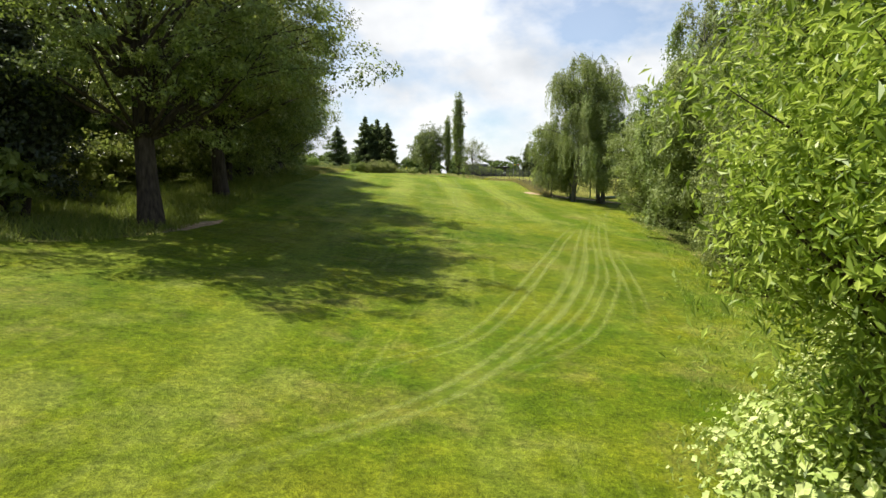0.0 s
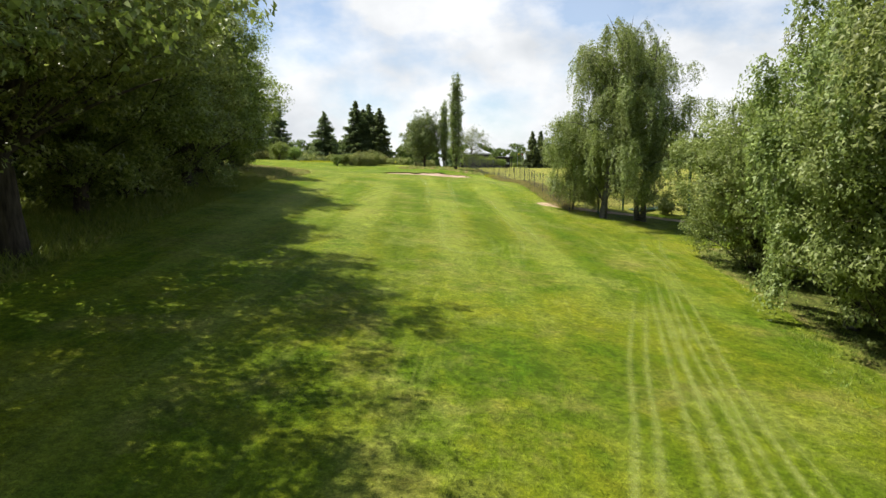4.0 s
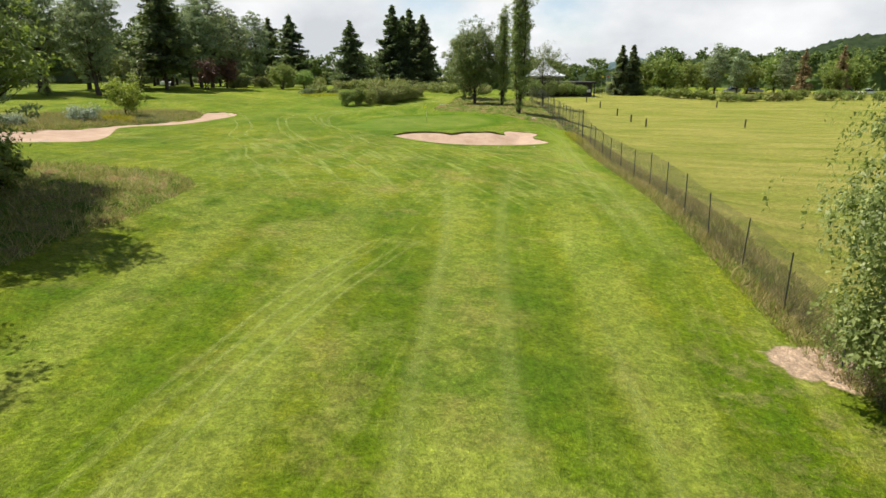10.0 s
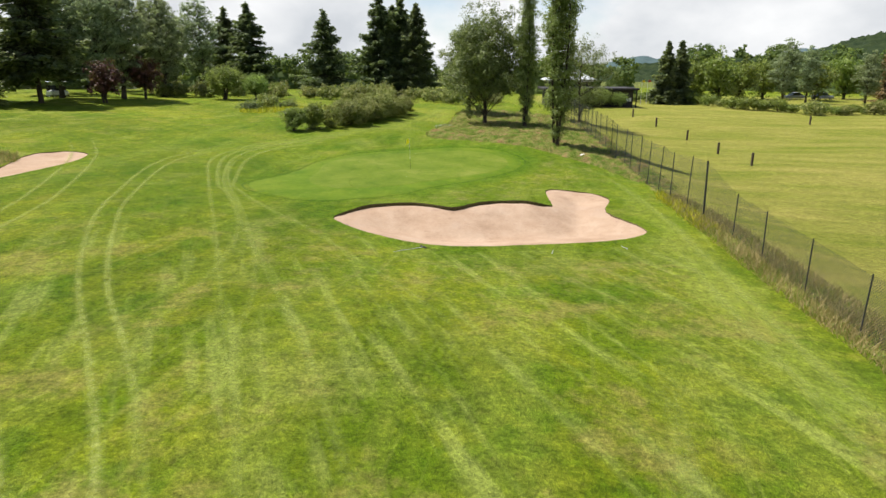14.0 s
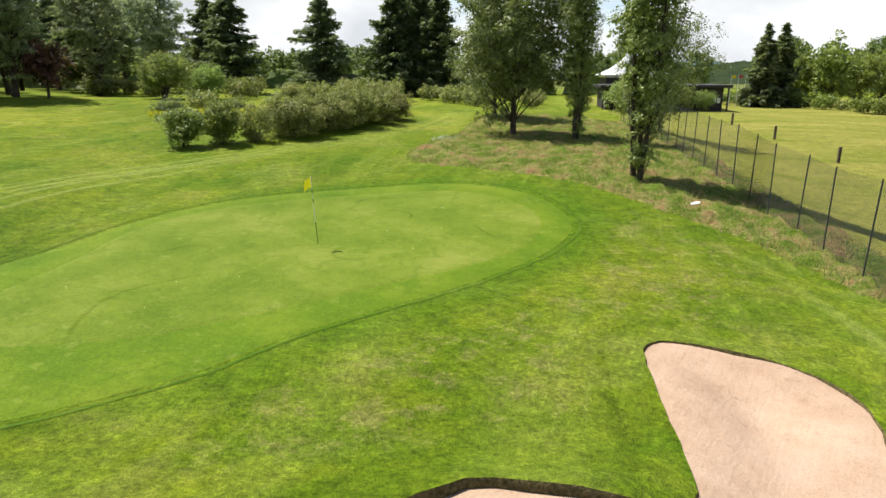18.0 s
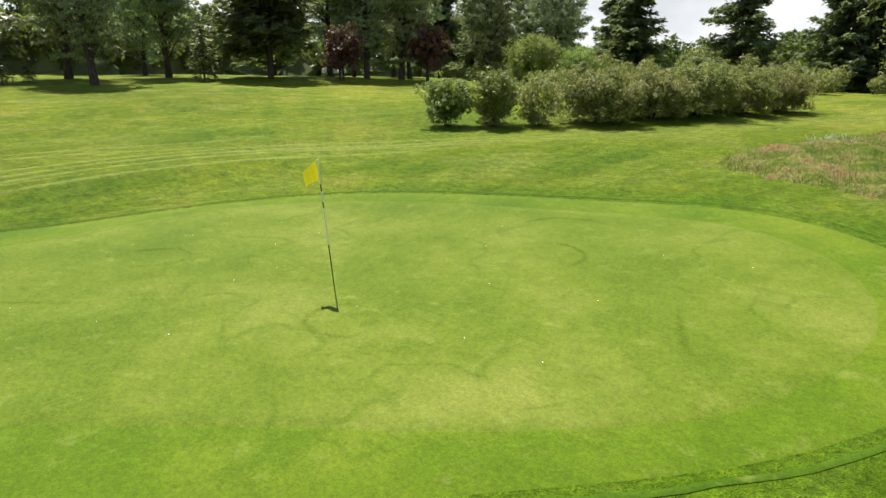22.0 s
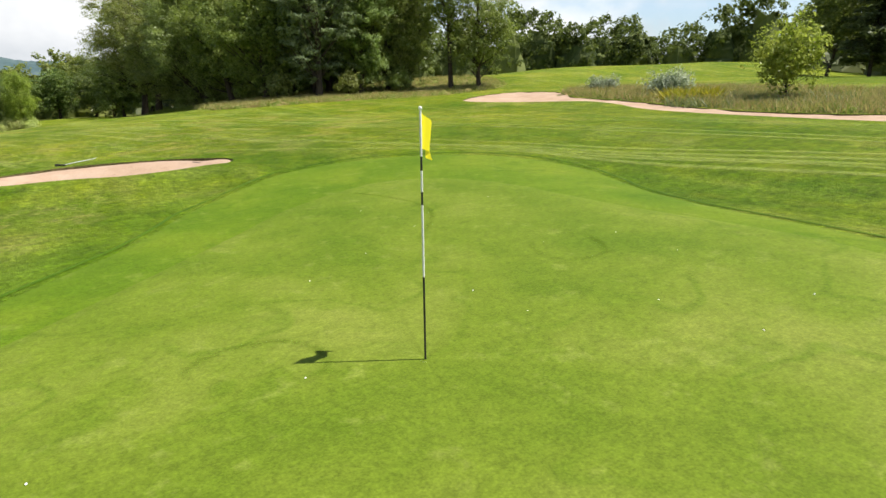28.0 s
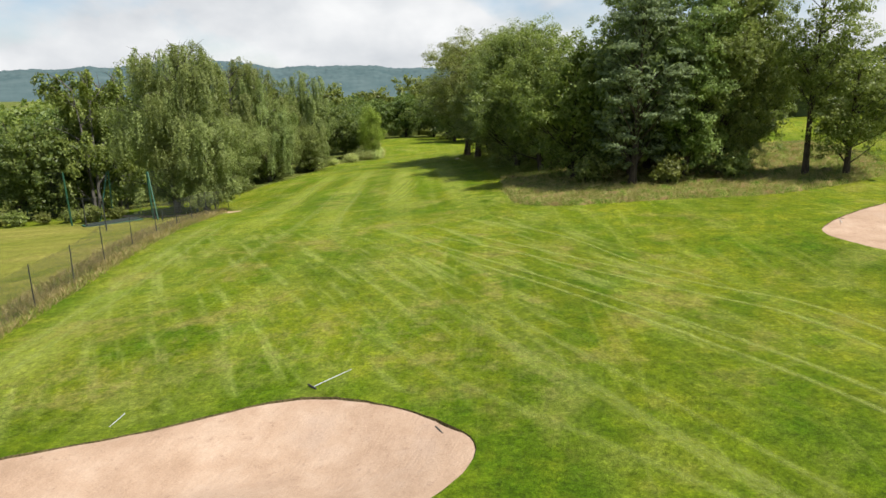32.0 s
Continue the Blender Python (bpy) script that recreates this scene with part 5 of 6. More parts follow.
def ridge(name, centre, spread, dist, depth, height, seed, label, material="far_forest", n=150, k=16):
    """A far wooded hill: a long rounded mound with a rough back."""
    v, f = [], []
    q, qk = 150 / n, 16 / k
    for i in range(n):
        a = radians(centre + (i / (n - 1) - 0.5) * spread)
        env = math.sin(math.pi * i / (n - 1)) ** 0.6
        for j in range(k):
            w = j / (k - 1)
            d = dist + depth * w
            prof = math.sin(w * math.pi / 2) ** 0.8
            top = height * env * (0.72 + 0.4 * noise.noise((i * q * 0.045, seed, 0.3)) + 0.12 * noise.noise((i * q * 0.2, seed, 1.3)))
            z = -16 + top * prof + (5.0 * noise.noise((i * q * 1.3, j * qk * 1.7, seed)) + (4.5 * abs(noise.noise((i * 0.55, j * 0.6, seed + 3))) if n > 200 else 3.0)) * prof
            v.append((d * math.sin(a), d * math.cos(a), z))
    for i in range(n - 1):
        for j in range(k - 1):
            f.append((i * k + j, (i + 1) * k + j, (i + 1) * k + j + 1, i * k + j + 1))
    tagged(part(name, mesh_from(name, v, f), material), label, "hill", kind="structure")


# forest with the pale blue of distance haze put into its base colour
plain("hazy_forest", (0.050, 0.082, 0.085), (0.085, 0.120, 0.120), 0.02, 0.95, 0.05, 0.6, 3.0)
plain("far_forest", (0.011, 0.021, 0.009), (0.034, 0.048, 0.018), 0.11, 0.95, 0.05, 0.8, 3.0)
ridge("backdrop_hill_east", 74, 144, 420, 260, 84, 2.0, "long wooded hill beyond the car park", "far_forest", 420, 44)
ridge("backdrop_hill_north", 22, 34, 900, 400, 62, 5.0, "far wooded hills on the horizon", "hazy_forest")
ridge("backdrop_hill_south", 172, 76, 1200, 500, 98, 9.0, "far wooded hills on the southern horizon", "hazy_forest", 500, 30)
ridge("backdrop_hill_west", 262, 110, 900, 400, 40, 13.0, "far wooded hills behind the trees")

# ---------------------------------------------------------------- west bunker's island
plant("young_tree", broad_parts(91, 4.0, 1.75, 0.5, 34, 4200, 0.16, trunk_r=0.06, clump=0.3, aspect=0.6), spot(-28.0, -13.4, 0), "bark_dark", "leaf_bright",
      "small bright green tree in the long grass", "tree")
pale = plant("flowering_bush", broad_parts(92, 1.35, 1.5, 0.05, 34, 2600, 0.14, trunk_r=0.03, clump=0.36, stems=4, lean=0.3), spot(-28.0, -20.3, 0), "bark_dark", "leaf_pale",
             "low bush covered in pale greenish-white blossom", "bush", "pale bushes of the island")
grove(pale, [(-29.3, -26.8, 70, 0.75)])

# ---------------------------------------------------------------- flag
def flagstick():
    e = thing("flagstick", spot(0, 0, 0, 1, 1, 0.024) @ Matrix(((1, 0, -0.03, 0), (0, 1, -0.075, 0), (0.03, 0.075, 1, 0), (0, 0, 0, 1))).normalized(), "black and white golf flagstick with a yellow flag in the hole", "flagstick")
    bands = [(0.0, 0.734, "stick_black"), (0.734, 1.347, "stick_white"), (1.347, 1.454, "stick_black"), (1.454, 1.629, "stick_white"), (1.629, 1.745, "stick_black"), (1.745, 2.13, "stick_white")]
    for a, b, mat in bands:
        v, f = tube([(0, 0, a), (0, 0, b)], [0.0095, 0.0095], 10)
        part("pole_section", mesh_from("pole_section", v, f), mat, e)
    bm = bmesh.new()
    bmesh.ops.create_uvsphere(bm, u_segments=10, v_segments=6, radius=0.016, matrix=Matrix.Translation((0, 0, 2.13)))
    part("knob", bm, "stick_white", e)
    n, k = 15, 9
    v, f = [], []
    for i in range(n):
        for j in range(k):
            u, w = i / (n - 1), j / (k - 1)
            out = 0.30 * u * (1 - 0.18 * u)
            fold = 0.055 * math.sin(u * 8 + w * 1.5) * u
            z = 2.12 - 0.31 * w * (1 - 0.2 * u) - 0.17 * u ** 1.3
            v.append((-0.78 * out + 0.62 * fold, -0.62 * out - 0.78 * fold, z))
    for i in range(n - 1):
        for j in range(k - 1):
            f.append((i * k + j, (i + 1) * k + j, (i + 1) * k + j + 1, i * k + j + 1))
    part("flag", mesh_from("flag", v, f), "flag_yellow", e, "yellow flag hanging in folds")
    cup_v, cup_f = tube([(0, 0, 0.003), (0, 0, -0.10)], [0.054, 0.054], 20)
    part("cup", mesh_from("cup", cup_v, cup_f), "stick_white", e, "white rim of the hole")


plain("stick_black", (0.012, 0.012, 0.012), (0.03, 0.03, 0.03), 30, 0.4, 0.5, 0.1, 0.002)
plain("stick_white", (0.70, 0.70, 0.68), (0.82, 0.82, 0.80), 30, 0.4, 0.5, 0.1, 0.002)
leaf_material("flag_yellow", (0.70, 0.58, 0.012), (0.76, 0.64, 0.015), (0.80, 0.68, 0.02), 0.6, 0.25)
flagstick()

# ---------------------------------------------------------------- fence along the range
def fence():
    tall = [(-11.4 + 2.25 * i) for i in range(26)]
    low = [-60.0 + 3.47 * i for i in range(14)]
    e = thing("chain_link_fence", Matrix.Identity(4), "tall chain-link fence on thin dark steel posts beside the range", "fence")
    rf = np.random.RandomState(3)
    line = [(y, 2.0) for y in low] + [(y, 2.75) for y in tall]
    pts = []
    for y, h in line:
        x = 16.0 - 0.5 * float(step(-14, 3, y)) + 0.1 * math.sin(y * 0.3) + rf.normal() * 0.05
        z = land1(x, y)
        r = 0.05 if y == tall[0] else 0.024
        dx, dy = rf.normal() * 0.05, rf.normal() * 0.06
        hh = h * (1.08 if y == tall[0] else 1.0) + rf.normal() * 0.04
        v, f = tube([(x, y, z - 0.2), (x + dx * 0.5, y + dy * 0.5, z + hh * 0.5), (x + dx, y + dy, z + hh)], [r, r, r], 6)
        part("post", mesh_from("post", v, f), "fence_steel", e)
        pts.append((np.array((x, y, z)), np.array((x + dx, y + dy, z + hh - 0.05))))
    for (a0, a1), (b0, b1) in zip(pts[:-1], pts[1:]):
        q = []
        L, H = b0[1] - a0[1], min(a1[2] - a0[2], b1[2] - b0[2])
        n = int((L + H) / 0.11)

        def at(u, w):
            return (a0 * (1 - u) + b0 * u) * (1 - w) + (a1 * (1 - u) + b1 * u) * w

        for i in range(n):
            c = (i + 0.5) * 0.11
            for s in (0, 1):
                u0, w0 = (c / L, 0.0) if c <= L else (1.0, (c - L) / H)
                u1, w1 = (0.0, c / H) if c <= H else ((c - H) / L, 1.0)
                if s:
                    u0, u1 = 1 - u0, 1 - u1
                p, r_ = at(u0, w0), at(u1, w1)
                o = np.array((0, 0.004, -0.004 if s else 0.004))
                q += [p - o, p + o, r_ + o, r_ - o]
        wires = mesh_from("wire_mesh", np.array(q), np.arange(len(q)).reshape(-1, 4), False)
        part("wire_mesh", wires, "fence_steel", e)


fence()

# ---------------------------------------------------------------- range marker posts
def marker(x, y):
    e = thing("marker_post", spot(x, y), "weathered dark wooden distance post on the range", "post", "range posts")
    bm = bmesh.new()
    bmesh.ops.create_cube(bm, size=1, matrix=Matrix.Translation((0, 0, 0.5)) @ Matrix.Diagonal((0.18, 0.18, 1.2, 1)))
    bmesh.ops.bevel(bm, geom=bm.edges[:], offset=0.02, segments=1, affect="EDGES")
    part("post", bm, "old_wood", e)
    return e


mk = marker(28.2, 11.9)
for x, y in ((27.9, 18.9), (42.8, 16.1), (28.0, 28.5), (27.0, 37.5), (26.0, 45.5), (49.0, 44.0)):
    copy_thing(mk, spot(x, y))

# ---------------------------------------------------------------- long grass
def tufts(name, loop, n, h, material, label, seed, lo=-0.2, edge=0.5, thick=0.05):
    """Blades of long grass within a closed line."""
    r = np.random.RandomState(seed)
    a, b = loop.min(0), loop.max(0)
    p = np.zeros((0, 2))
    while len(p) < n:
        q = r.uniform(a - 0.3, b + 0.3, (n * 2, 2))
        d = inside(loop, q[:, 0], q[:, 1])
        patchy = np.sin(q[:, 0] * 1.3 + seed) * np.sin(q[:, 1] * 1.1) * 0.5 + 0.5
        q = q[(d > lo) & (r.uniform(size=len(q)) < 0.25 + 0.75 * patchy)]
        p = np.vstack([p, q])
    p = p[:n]
    d = np.clip((inside(loop, p[:, 0], p[:, 1]) + 0.4) / edge, 0.35, 1)
    tall = h * d * r.uniform(0.5, 1.2, n)
    z = land(p[:, 0], p[:, 1])
    lean = r.normal(size=(n, 2)) * 0.6
    ang = r.uniform(0, math.pi, n)
    sx, sy = np.cos(ang) * thick, np.sin(ang) * thick
    base = np.column_stack([p, z - 0.03])
    v = np.stack([base + np.column_stack([-sx, -sy, 0 * z]), base + np.column_stack([sx, sy, 0 * z]),
                  base + np.column_stack([lean[:, 0] * tall, lean[:, 1] * tall, tall])], 1).reshape(-1, 3)
    me = mesh_from(name, v, np.arange(3 * n).reshape(-1, 3), False)
    return tagged(part(name, me, material), label, "grass", kind="stuff")


tufts("island_grass_rusty", ISLAND, 9000, 0.52, "blade_rust", "rusty seed heads over the island's grass", 35, thick=0.022)
tufts("island_grass", ISLAND, 14000, 0.5, "blade_straw", "tall seeding grass on the bunker's island", 1, thick=0.022)
tufts("island_grass_green", ISLAND, 18000, 0.42, "blade_heath", "green undergrowth among the seeding grass", 2, thick=0.022)
tufts("heath_grass", HEATH, 8000, 0.36, "blade_straw", "dry tawny rough grass under the poplars", 3, thick=0.012)
tufts("heath_grass_rusty", HEATH, 14000, 0.34, "blade_rust", "rusty seed heads in the dry rough", 33, thick=0.014)
tufts("heath_grass_green", HEATH, 30000, 0.34, "blade_heath", "green tufts in the dry rough", 4, thick=0.014)
tufts("bank_grass", TONGUE, 40000, 0.46, "blade_straw", "tall straw-coloured grass in front of the wood", 5, thick=0.018)
tufts("bank_grass_green", TONGUE, 22000, 0.40, "blade_green", "tall green grass in front of the wood", 6, thick=0.02)
WOOD_EDGE = curve_loop([(-17.5, -119), (-12.4, -108.8), (-9.0, -104), (-8.9, -80), (-9.6, -58), (-14.5, -58), (-16.0, -80), (-16.5, -102), (-18.5, -112), (-21, -119)], 2.0)
tufts("wood_edge_grass", WOOD_EDGE, 34000, 0.48, "blade_green", "rank green grass along the wood's edge", 7, thick=0.02)
EAST_EDGE = curve_loop([(4.4, -128), (4.4, -121.5), (8.2, -114.0), (11.8, -104.5), (14.8, -95), (17.6, -85), (20.0, -76), (22.4, -76), (20.0, -86), (17.4, -95), (14.4, -105), (10.8, -115), (7.4, -122), (7.0, -129)], 2.0)
tufts("hedge_foot_grass", EAST_EDGE, 6000, 0.16, "blade_green", "rank grass and weeds at the hedge's foot", 8, thick=0.022)
FENCE_STRIP = curve_loop([(15.4, -56), (15.2, -30), (15.3, -8), (16.8, -8), (17.6, -30), (17.4, -56)], 2.0)
tufts("fence_grass", FENCE_STRIP, 18000, 0.42, "blade_straw", "uncut straw-coloured grass along the fence", 9, thick=0.018)
tufts("fence_grass_green", FENCE_STRIP, 8000, 0.25, "blade_green", "uncut green grass along the fence", 10, thick=0.02)
FLOWERS = curve_loop([(15.0, -11.5), (15.2, -6.0), (15.8, -6.0), (15.9, -14.0), (15.2, -14.0)], 1.0)
tufts("fence_flowers", FLOWERS, 520, 0.45, "petal_yellow", "yellow wild flowers at the foot of the fence", 11, thick=0.04)
YELLOW = curve_loop([(-26.6, -16.2), (-25.2, -18.0), (-26.4, -19.2), (-28.2, -17.6)], 1.0)
tufts("island_flowers", YELLOW, 900, 0.7, "petal_yellow", "yellow wild flowers in the island's grass", 12, thick=0.07)
WALL = curve_loop([(-24.4, -11.0), (-24.0, -17.0), (-28.0, -17.4), (-30.0, -12.0), (-27.0, -9.6)], 1.0)
tufts("island_weeds", WALL, 1500, 0.5, "blade_grey", "grey-green weeds round the small tree", 13, thick=0.04)

START = curve_loop([(-7.0, -124.0), (3.6, -124.0), (4.2, -119.0), (6.0, -113.0), (-2.0, -112.0), (-9.0, -116.0)])
tufts("rough_blades", ROUGH_EAST, 30000, 0.055, "blade_turf", "short uneven blades of the semi-rough beside the green", 21, lo=0.0, thick=0.006)
tufts("rough_blades_south", ROUGH_SOUTH, 20000, 0.05, "blade_turf", "short uneven blades of the rough below the bunker", 22, lo=0.0, thick=0.006)
tufts("fairway_blades", START, 40000, 0.045, "blade_turf", "short mown blades of the fairway turf", 23, lo=0.0, thick=0.005)


def tussocks(name, loop, high, label, seed, cell=0.28):
    """Matted rough grass: a hummocky sheet over the land."""
    lo, hi = loop.min(0), loop.max(0)
    X, Y = np.meshgrid(np.arange(lo[0], hi[0] + cell, cell), np.arange(lo[1], hi[1] + cell, cell))
    d = inside(loop, X, Y)
    wob = np.array([noise.noise((a * 1.15, b * 1.15, seed)) + 0.6 * noise.noise((a * 2.9, b * 2.9, seed + 4)) for a, b in zip(X.ravel().tolist(), Y.ravel().tolist())]).reshape(X.shape)
    edge = step(-0.1, 0.45, d + 0.35 * wob)
    Z = land(X, Y) - 0.05 + edge * (0.07 + high * np.clip(0.35 + wob, 0, 1.4))
    keep = d > -0.6
    idx = np.arange(X.size).reshape(X.shape)
    ok = keep[:-1, :-1] & keep[1:, :-1] & keep[:-1, 1:] & keep[1:, 1:]
    f = np.stack([idx[:-1, :-1], idx[:-1, 1:], idx[1:, 1:], idx[1:, :-1]], -1)[ok]
    tagged(part(name, mesh_from(name, np.stack([X, Y, Z], -1), f), "heath_turf"), label, "grass", kind="stuff")


tussocks("heath_tussocks", HEATH, 0.26, "matted tawny and green tussocks under the poplars", 1.0)
tussocks("bank_tussocks", TONGUE, 0.28, "hummocky rough grass in front of the wood", 7.0, 0.35)
tussocks("island_tussocks", ISLAND, 0.22, "hummocky rough grass on the bunker's island", 13.0, 0.35)

# ---------------------------------------------------------------- tyre tracks on the turf
def track(points, width, strength, beside_green, rise=0.0, pace=0.5, shift=0.0):
    """A narrow band of flattened paler turf along a line."""
    p = np.array(points, float)
    line = []
    for i in range(len(p) - 1):
        a, b, c, d = p[max(i - 1, 0)], p[i], p[i + 1], p[min(i + 2, len(p) - 1)]
        for u in np.linspace(0, 1, max(2, int(np.linalg.norm(c - b) / pace)), endpoint=False):
            line.append(0.5 * (2 * b + (c - a) * u + (2 * a - 5 * b + 4 * c - d) * u * u + (3 * b - a - 3 * c + d) * u**3))
    line = np.array(line)
    t = np.gradient(line, axis=0)
    nrm = np.column_stack([-t[:, 1], t[:, 0]]) / np.linalg.norm(t, axis=1)[:, None]
    line = line + nrm * shift
    cols, n = [], len(line)
    across = ((-0.9, 0.0), (-0.5, 0.35), (-0.2, 1.0), (0.2, 1.0), (0.5, 0.35), (0.9, 0.0))
    for k, (s, q) in enumerate(across):
        q = line + nrm * width * s
        cols.append(np.column_stack([q, land(q[:, 0], q[:, 1]) + rise + (0.004 if k in (0, 5) else 0.014)]))
    v = np.concatenate(cols)
    f = [(k * n + i, k * n + i + 1, (k + 1) * n + i + 1, (k + 1) * n + i) for k in range(5) for i in range(n - 1)]
    me = mesh_from("tyre_track", v, f)
    e = np.concatenate([np.full(n, q) for s, q in across])
    fade = np.minimum(1, np.minimum(np.arange(n), np.arange(n)[::-1]) / (14 if pace > 0.3 else 5))
    worn = strength * (0.42 + 0.58 * step(-17, -6, line[:, 1])) * (1 - 0.3 * step(12, 24, line[:, 1])) if beside_green else strength * np.ones(n)
    a = me.attributes.new("body", "FLOAT", "POINT")
    a.data.foreach_set("value", (e * np.tile(fade * worn, 6)).astype(np.float32))
    return me


def track_material():
    m, n, l, b = nodes_of("pressed_turf", 0.85, 0.08)
    col = ramp(n, l, noise_tex(n, l, 9, 5, None, 0, 0.7), [(0.3, (0.190, 0.245, 0.030)), (0.7, (0.400, 0.430, 0.130))])
    l.new(col, b.inputs["Base Color"])
    t = n.new("ShaderNodeBsdfTransparent")
    s = n.new("ShaderNodeMixShader")
    k = maths(n, l, "MULTIPLY", attr(n, "body"), smooth_mask(n, l, noise_tex(n, l, 3.2, 6, None, 0, 0.85), 0.24, 0.66))
    l.new(maths(n, l, "MULTIPLY", k, 0.85), s.inputs["Fac"])
    l.new(t.outputs["BSDF"], s.inputs[1])
    l.new(b.outputs["BSDF"], s.inputs[2])
    l.new(s.outputs["Shader"], n["Material Output"].inputs["Surface"])


track_material()
WHEEL = [
    ([(0.4, 40.0), (-3.0, 23.0), (-7.0, 14.5), (-11.1, 7.3), (-12.3, 0.9), (-10.7, -6.1), (-7.3, -13.7), (-3.2, -22.0), (0.3, -29.1), (3.3, -36.2), (6.5, -44.0)], 0.34),
    ([(-0.8, 40.0), (-4.2, 23.0), (-8.4, 14.5), (-12.6, 6.0), (-13.4, -1.0), (-10.5, -8.8), (-6.7, -17.4), (-2.8, -26.4), (0.5, -34.0), (3.0, -42.0)], 0.30),
    ([(-3.6, 23.0), (-7.6, 14.6), (-11.7, 6.6), (-12.9, 0.0), (-10.0, -8.8), (-8.0, -12.2), (-5.9, -16.5), (-4.4, -22.0), (-3.4, -30.0)], 0.36),
    ([(-6.6, 14.2), (-10.5, 6.6), (-11.4, 0.4), (-9.5, -7.7), (-8.1, -10.7), (-5.3, -14.4), (-2.5, -17.6), (2.0, -24.0), (6.0, -31.0)], 0.34),
    ([(-11.9, 3.0), (-11.4, -3.2), (-9.0, -9.6), (-6.9, -13.8), (-4.4, -19.4), (-2.2, -25.5), (-0.6, -33.0)], 0.26)]
WHEEL += [
    ([(-14.0, 9.0), (-16.0, -2.6), (-13.0, -14.0), (-10.7, -19.8), (-7.7, -25.3), (-4.4, -30.2), (-1.5, -34.8), (2.0, -42.0)], 0.28),
    ([(-12.4, 7.0), (-15.2, -2.0), (-12.3, -13.6), (-9.6, -20.0), (-6.6, -25.6), (-3.2, -30.6), (0.4, -36.6)], 0.28),
    ([(-25.0, 4.0), (-20.6, -2.8), (-15.4, -14.6), (-13.7, -20.9), (-12.2, -23.4), (-6.5, -30.7), (-2.9, -35.0), (0.8, -40.4)], 0.28),
    ([(-26.0, 3.0), (-21.6, -4.0), (-16.4, -15.6), (-14.7, -22.0), (-12.5, -25.0), (-7.2, -31.6), (-4.3, -35.3), (-1.0, -40.4)], 0.28),
    ([(-13.2, -20.6), (-12.8, -25.7), (-10.8, -29.0), (-9.3, -33.1), (-7.3, -36.5), (-4.0, -41.0)], 0.26),
    ([(-8.5, -17.2), (-11.7, -18.0), (-13.3, -21.4)], 0.4)]
WHEEL += [
    ([(3.9, -46.5), (1.2, -54.9), (0.1, -60.5), (-0.8, -66.9), (-1.2, -72.0)], 0.34), ([(2.9, -46.1), (0.2, -54.3), (-0.9, -60.2), (-2.0, -66.8)], 0.34),
    ([(-3.2, -122.6), (-1.9, -121.4), (-0.4, -119.6), (0.8, -118.4), (1.9, -117.1), (3.4, -114.6), (4.7, -112.1), (6.3, -108.3), (8.1, -102.8), (10.3, -95.6), (13.3, -86.0)], 0.40),
    ([(-1.6, -117.6), (-0.4, -116.6), (0.7, -115.5), (2.1, -114.3), (3.1, -112.6), (4.4, -109.4), (5.9, -105.2), (7.7, -100.3), (9.3, -95.3), (12.6, -86.6)], 0.36),
    ([(0.8, -118.4), (1.9, -117.1), (2.9, -115.6), (4.4, -113.4), (5.6, -111.3), (6.9, -108.3), (8.3, -104.4), (9.9, -98.8), (11.4, -93.0), (14.7, -83.0)], 0.36),
    ([(1.8, -117.4), (3.2, -115.9), (4.8, -114.2), (6.1, -112.2), (7.7, -108.5), (9.1, -104.7), (10.6, -98.8), (12.4, -92.5), (15.4, -82.5)], 0.34), ([(7.0, -113.0), (8.0, -110.8), (9.2, -106.6), (10.3, -102.0), (11.7, -95.5)], 0.34),
    ([(4.2, -113.4), (4.9, -112.0), (5.9, -109.6), (7.7, -104.6), (9.8, -97.3)], 0.26), ([(3.1, -113.0), (4.1, -110.3), (5.3, -107.1), (6.8, -102.6), (9.0, -96.3)], 0.26)]
WHEEL += [
    ([(19.5, -69.0), (18.2, -71.6), (16.7, -76.0), (15.9, -80.3), (14.9, -84.5), (13.0, -89.3)], 0.45), ([(21.2, -68.4), (19.4, -71.6), (17.6, -76.2), (16.4, -80.6), (15.4, -85.0)], 0.4),
    ([(7.2, -76.0), (7.2, -81.0), (6.7, -82.4), (5.7, -83.0), (4.9, -82.8), (4.5, -81.2), (4.7, -77.1), (4.9, -68.1)], 0.5), ([(8.8, -82.7), (10.0, -77.8), (10.2, -73.8), (9.7, -65.5), (9.6, -51.9)], 0.4),
    ([(7.6, -86.0), (9.0, -78.0), (9.2, -70.0), (8.7, -60.0)], 0.3), ([(13.4, -50.0), (13.3, -38.0), (13.5, -26.0), (14.0, -12.0), (13.5, -2.0), (12.0, 3.4)], 0.6),
    ([(12.4, -50.0), (12.2, -38.0), (12.5, -26.0), (13.2, -15.0)], 0.5), ([(6.5, -68.0), (6.6, -54.0), (7.2, -40.0), (9.5, -27.0)], 0.8), ([(4.0, -70.0), (4.2, -58.0), (4.4, -46.0), (3.6, -34.0)], 0.7)]
for i, (p, w) in enumerate(WHEEL):
    strength = 0.50 if i < 5 else 0.52 if i < 11 else 0.44 if i < 19 else 0.34
    # a mower leaves a pair of wheel marks
    for shift in ((-0.22, 0.22) if 10 < i < 20 else (0.0,)):
        tagged(part("tyre_track", track(p, w * (0.8 if shift == 0 else 0.48), strength, i < 5, shift=shift), "pressed_turf"), "pale wheel mark pressed into the mown turf", "track", "wheel marks", "structure")

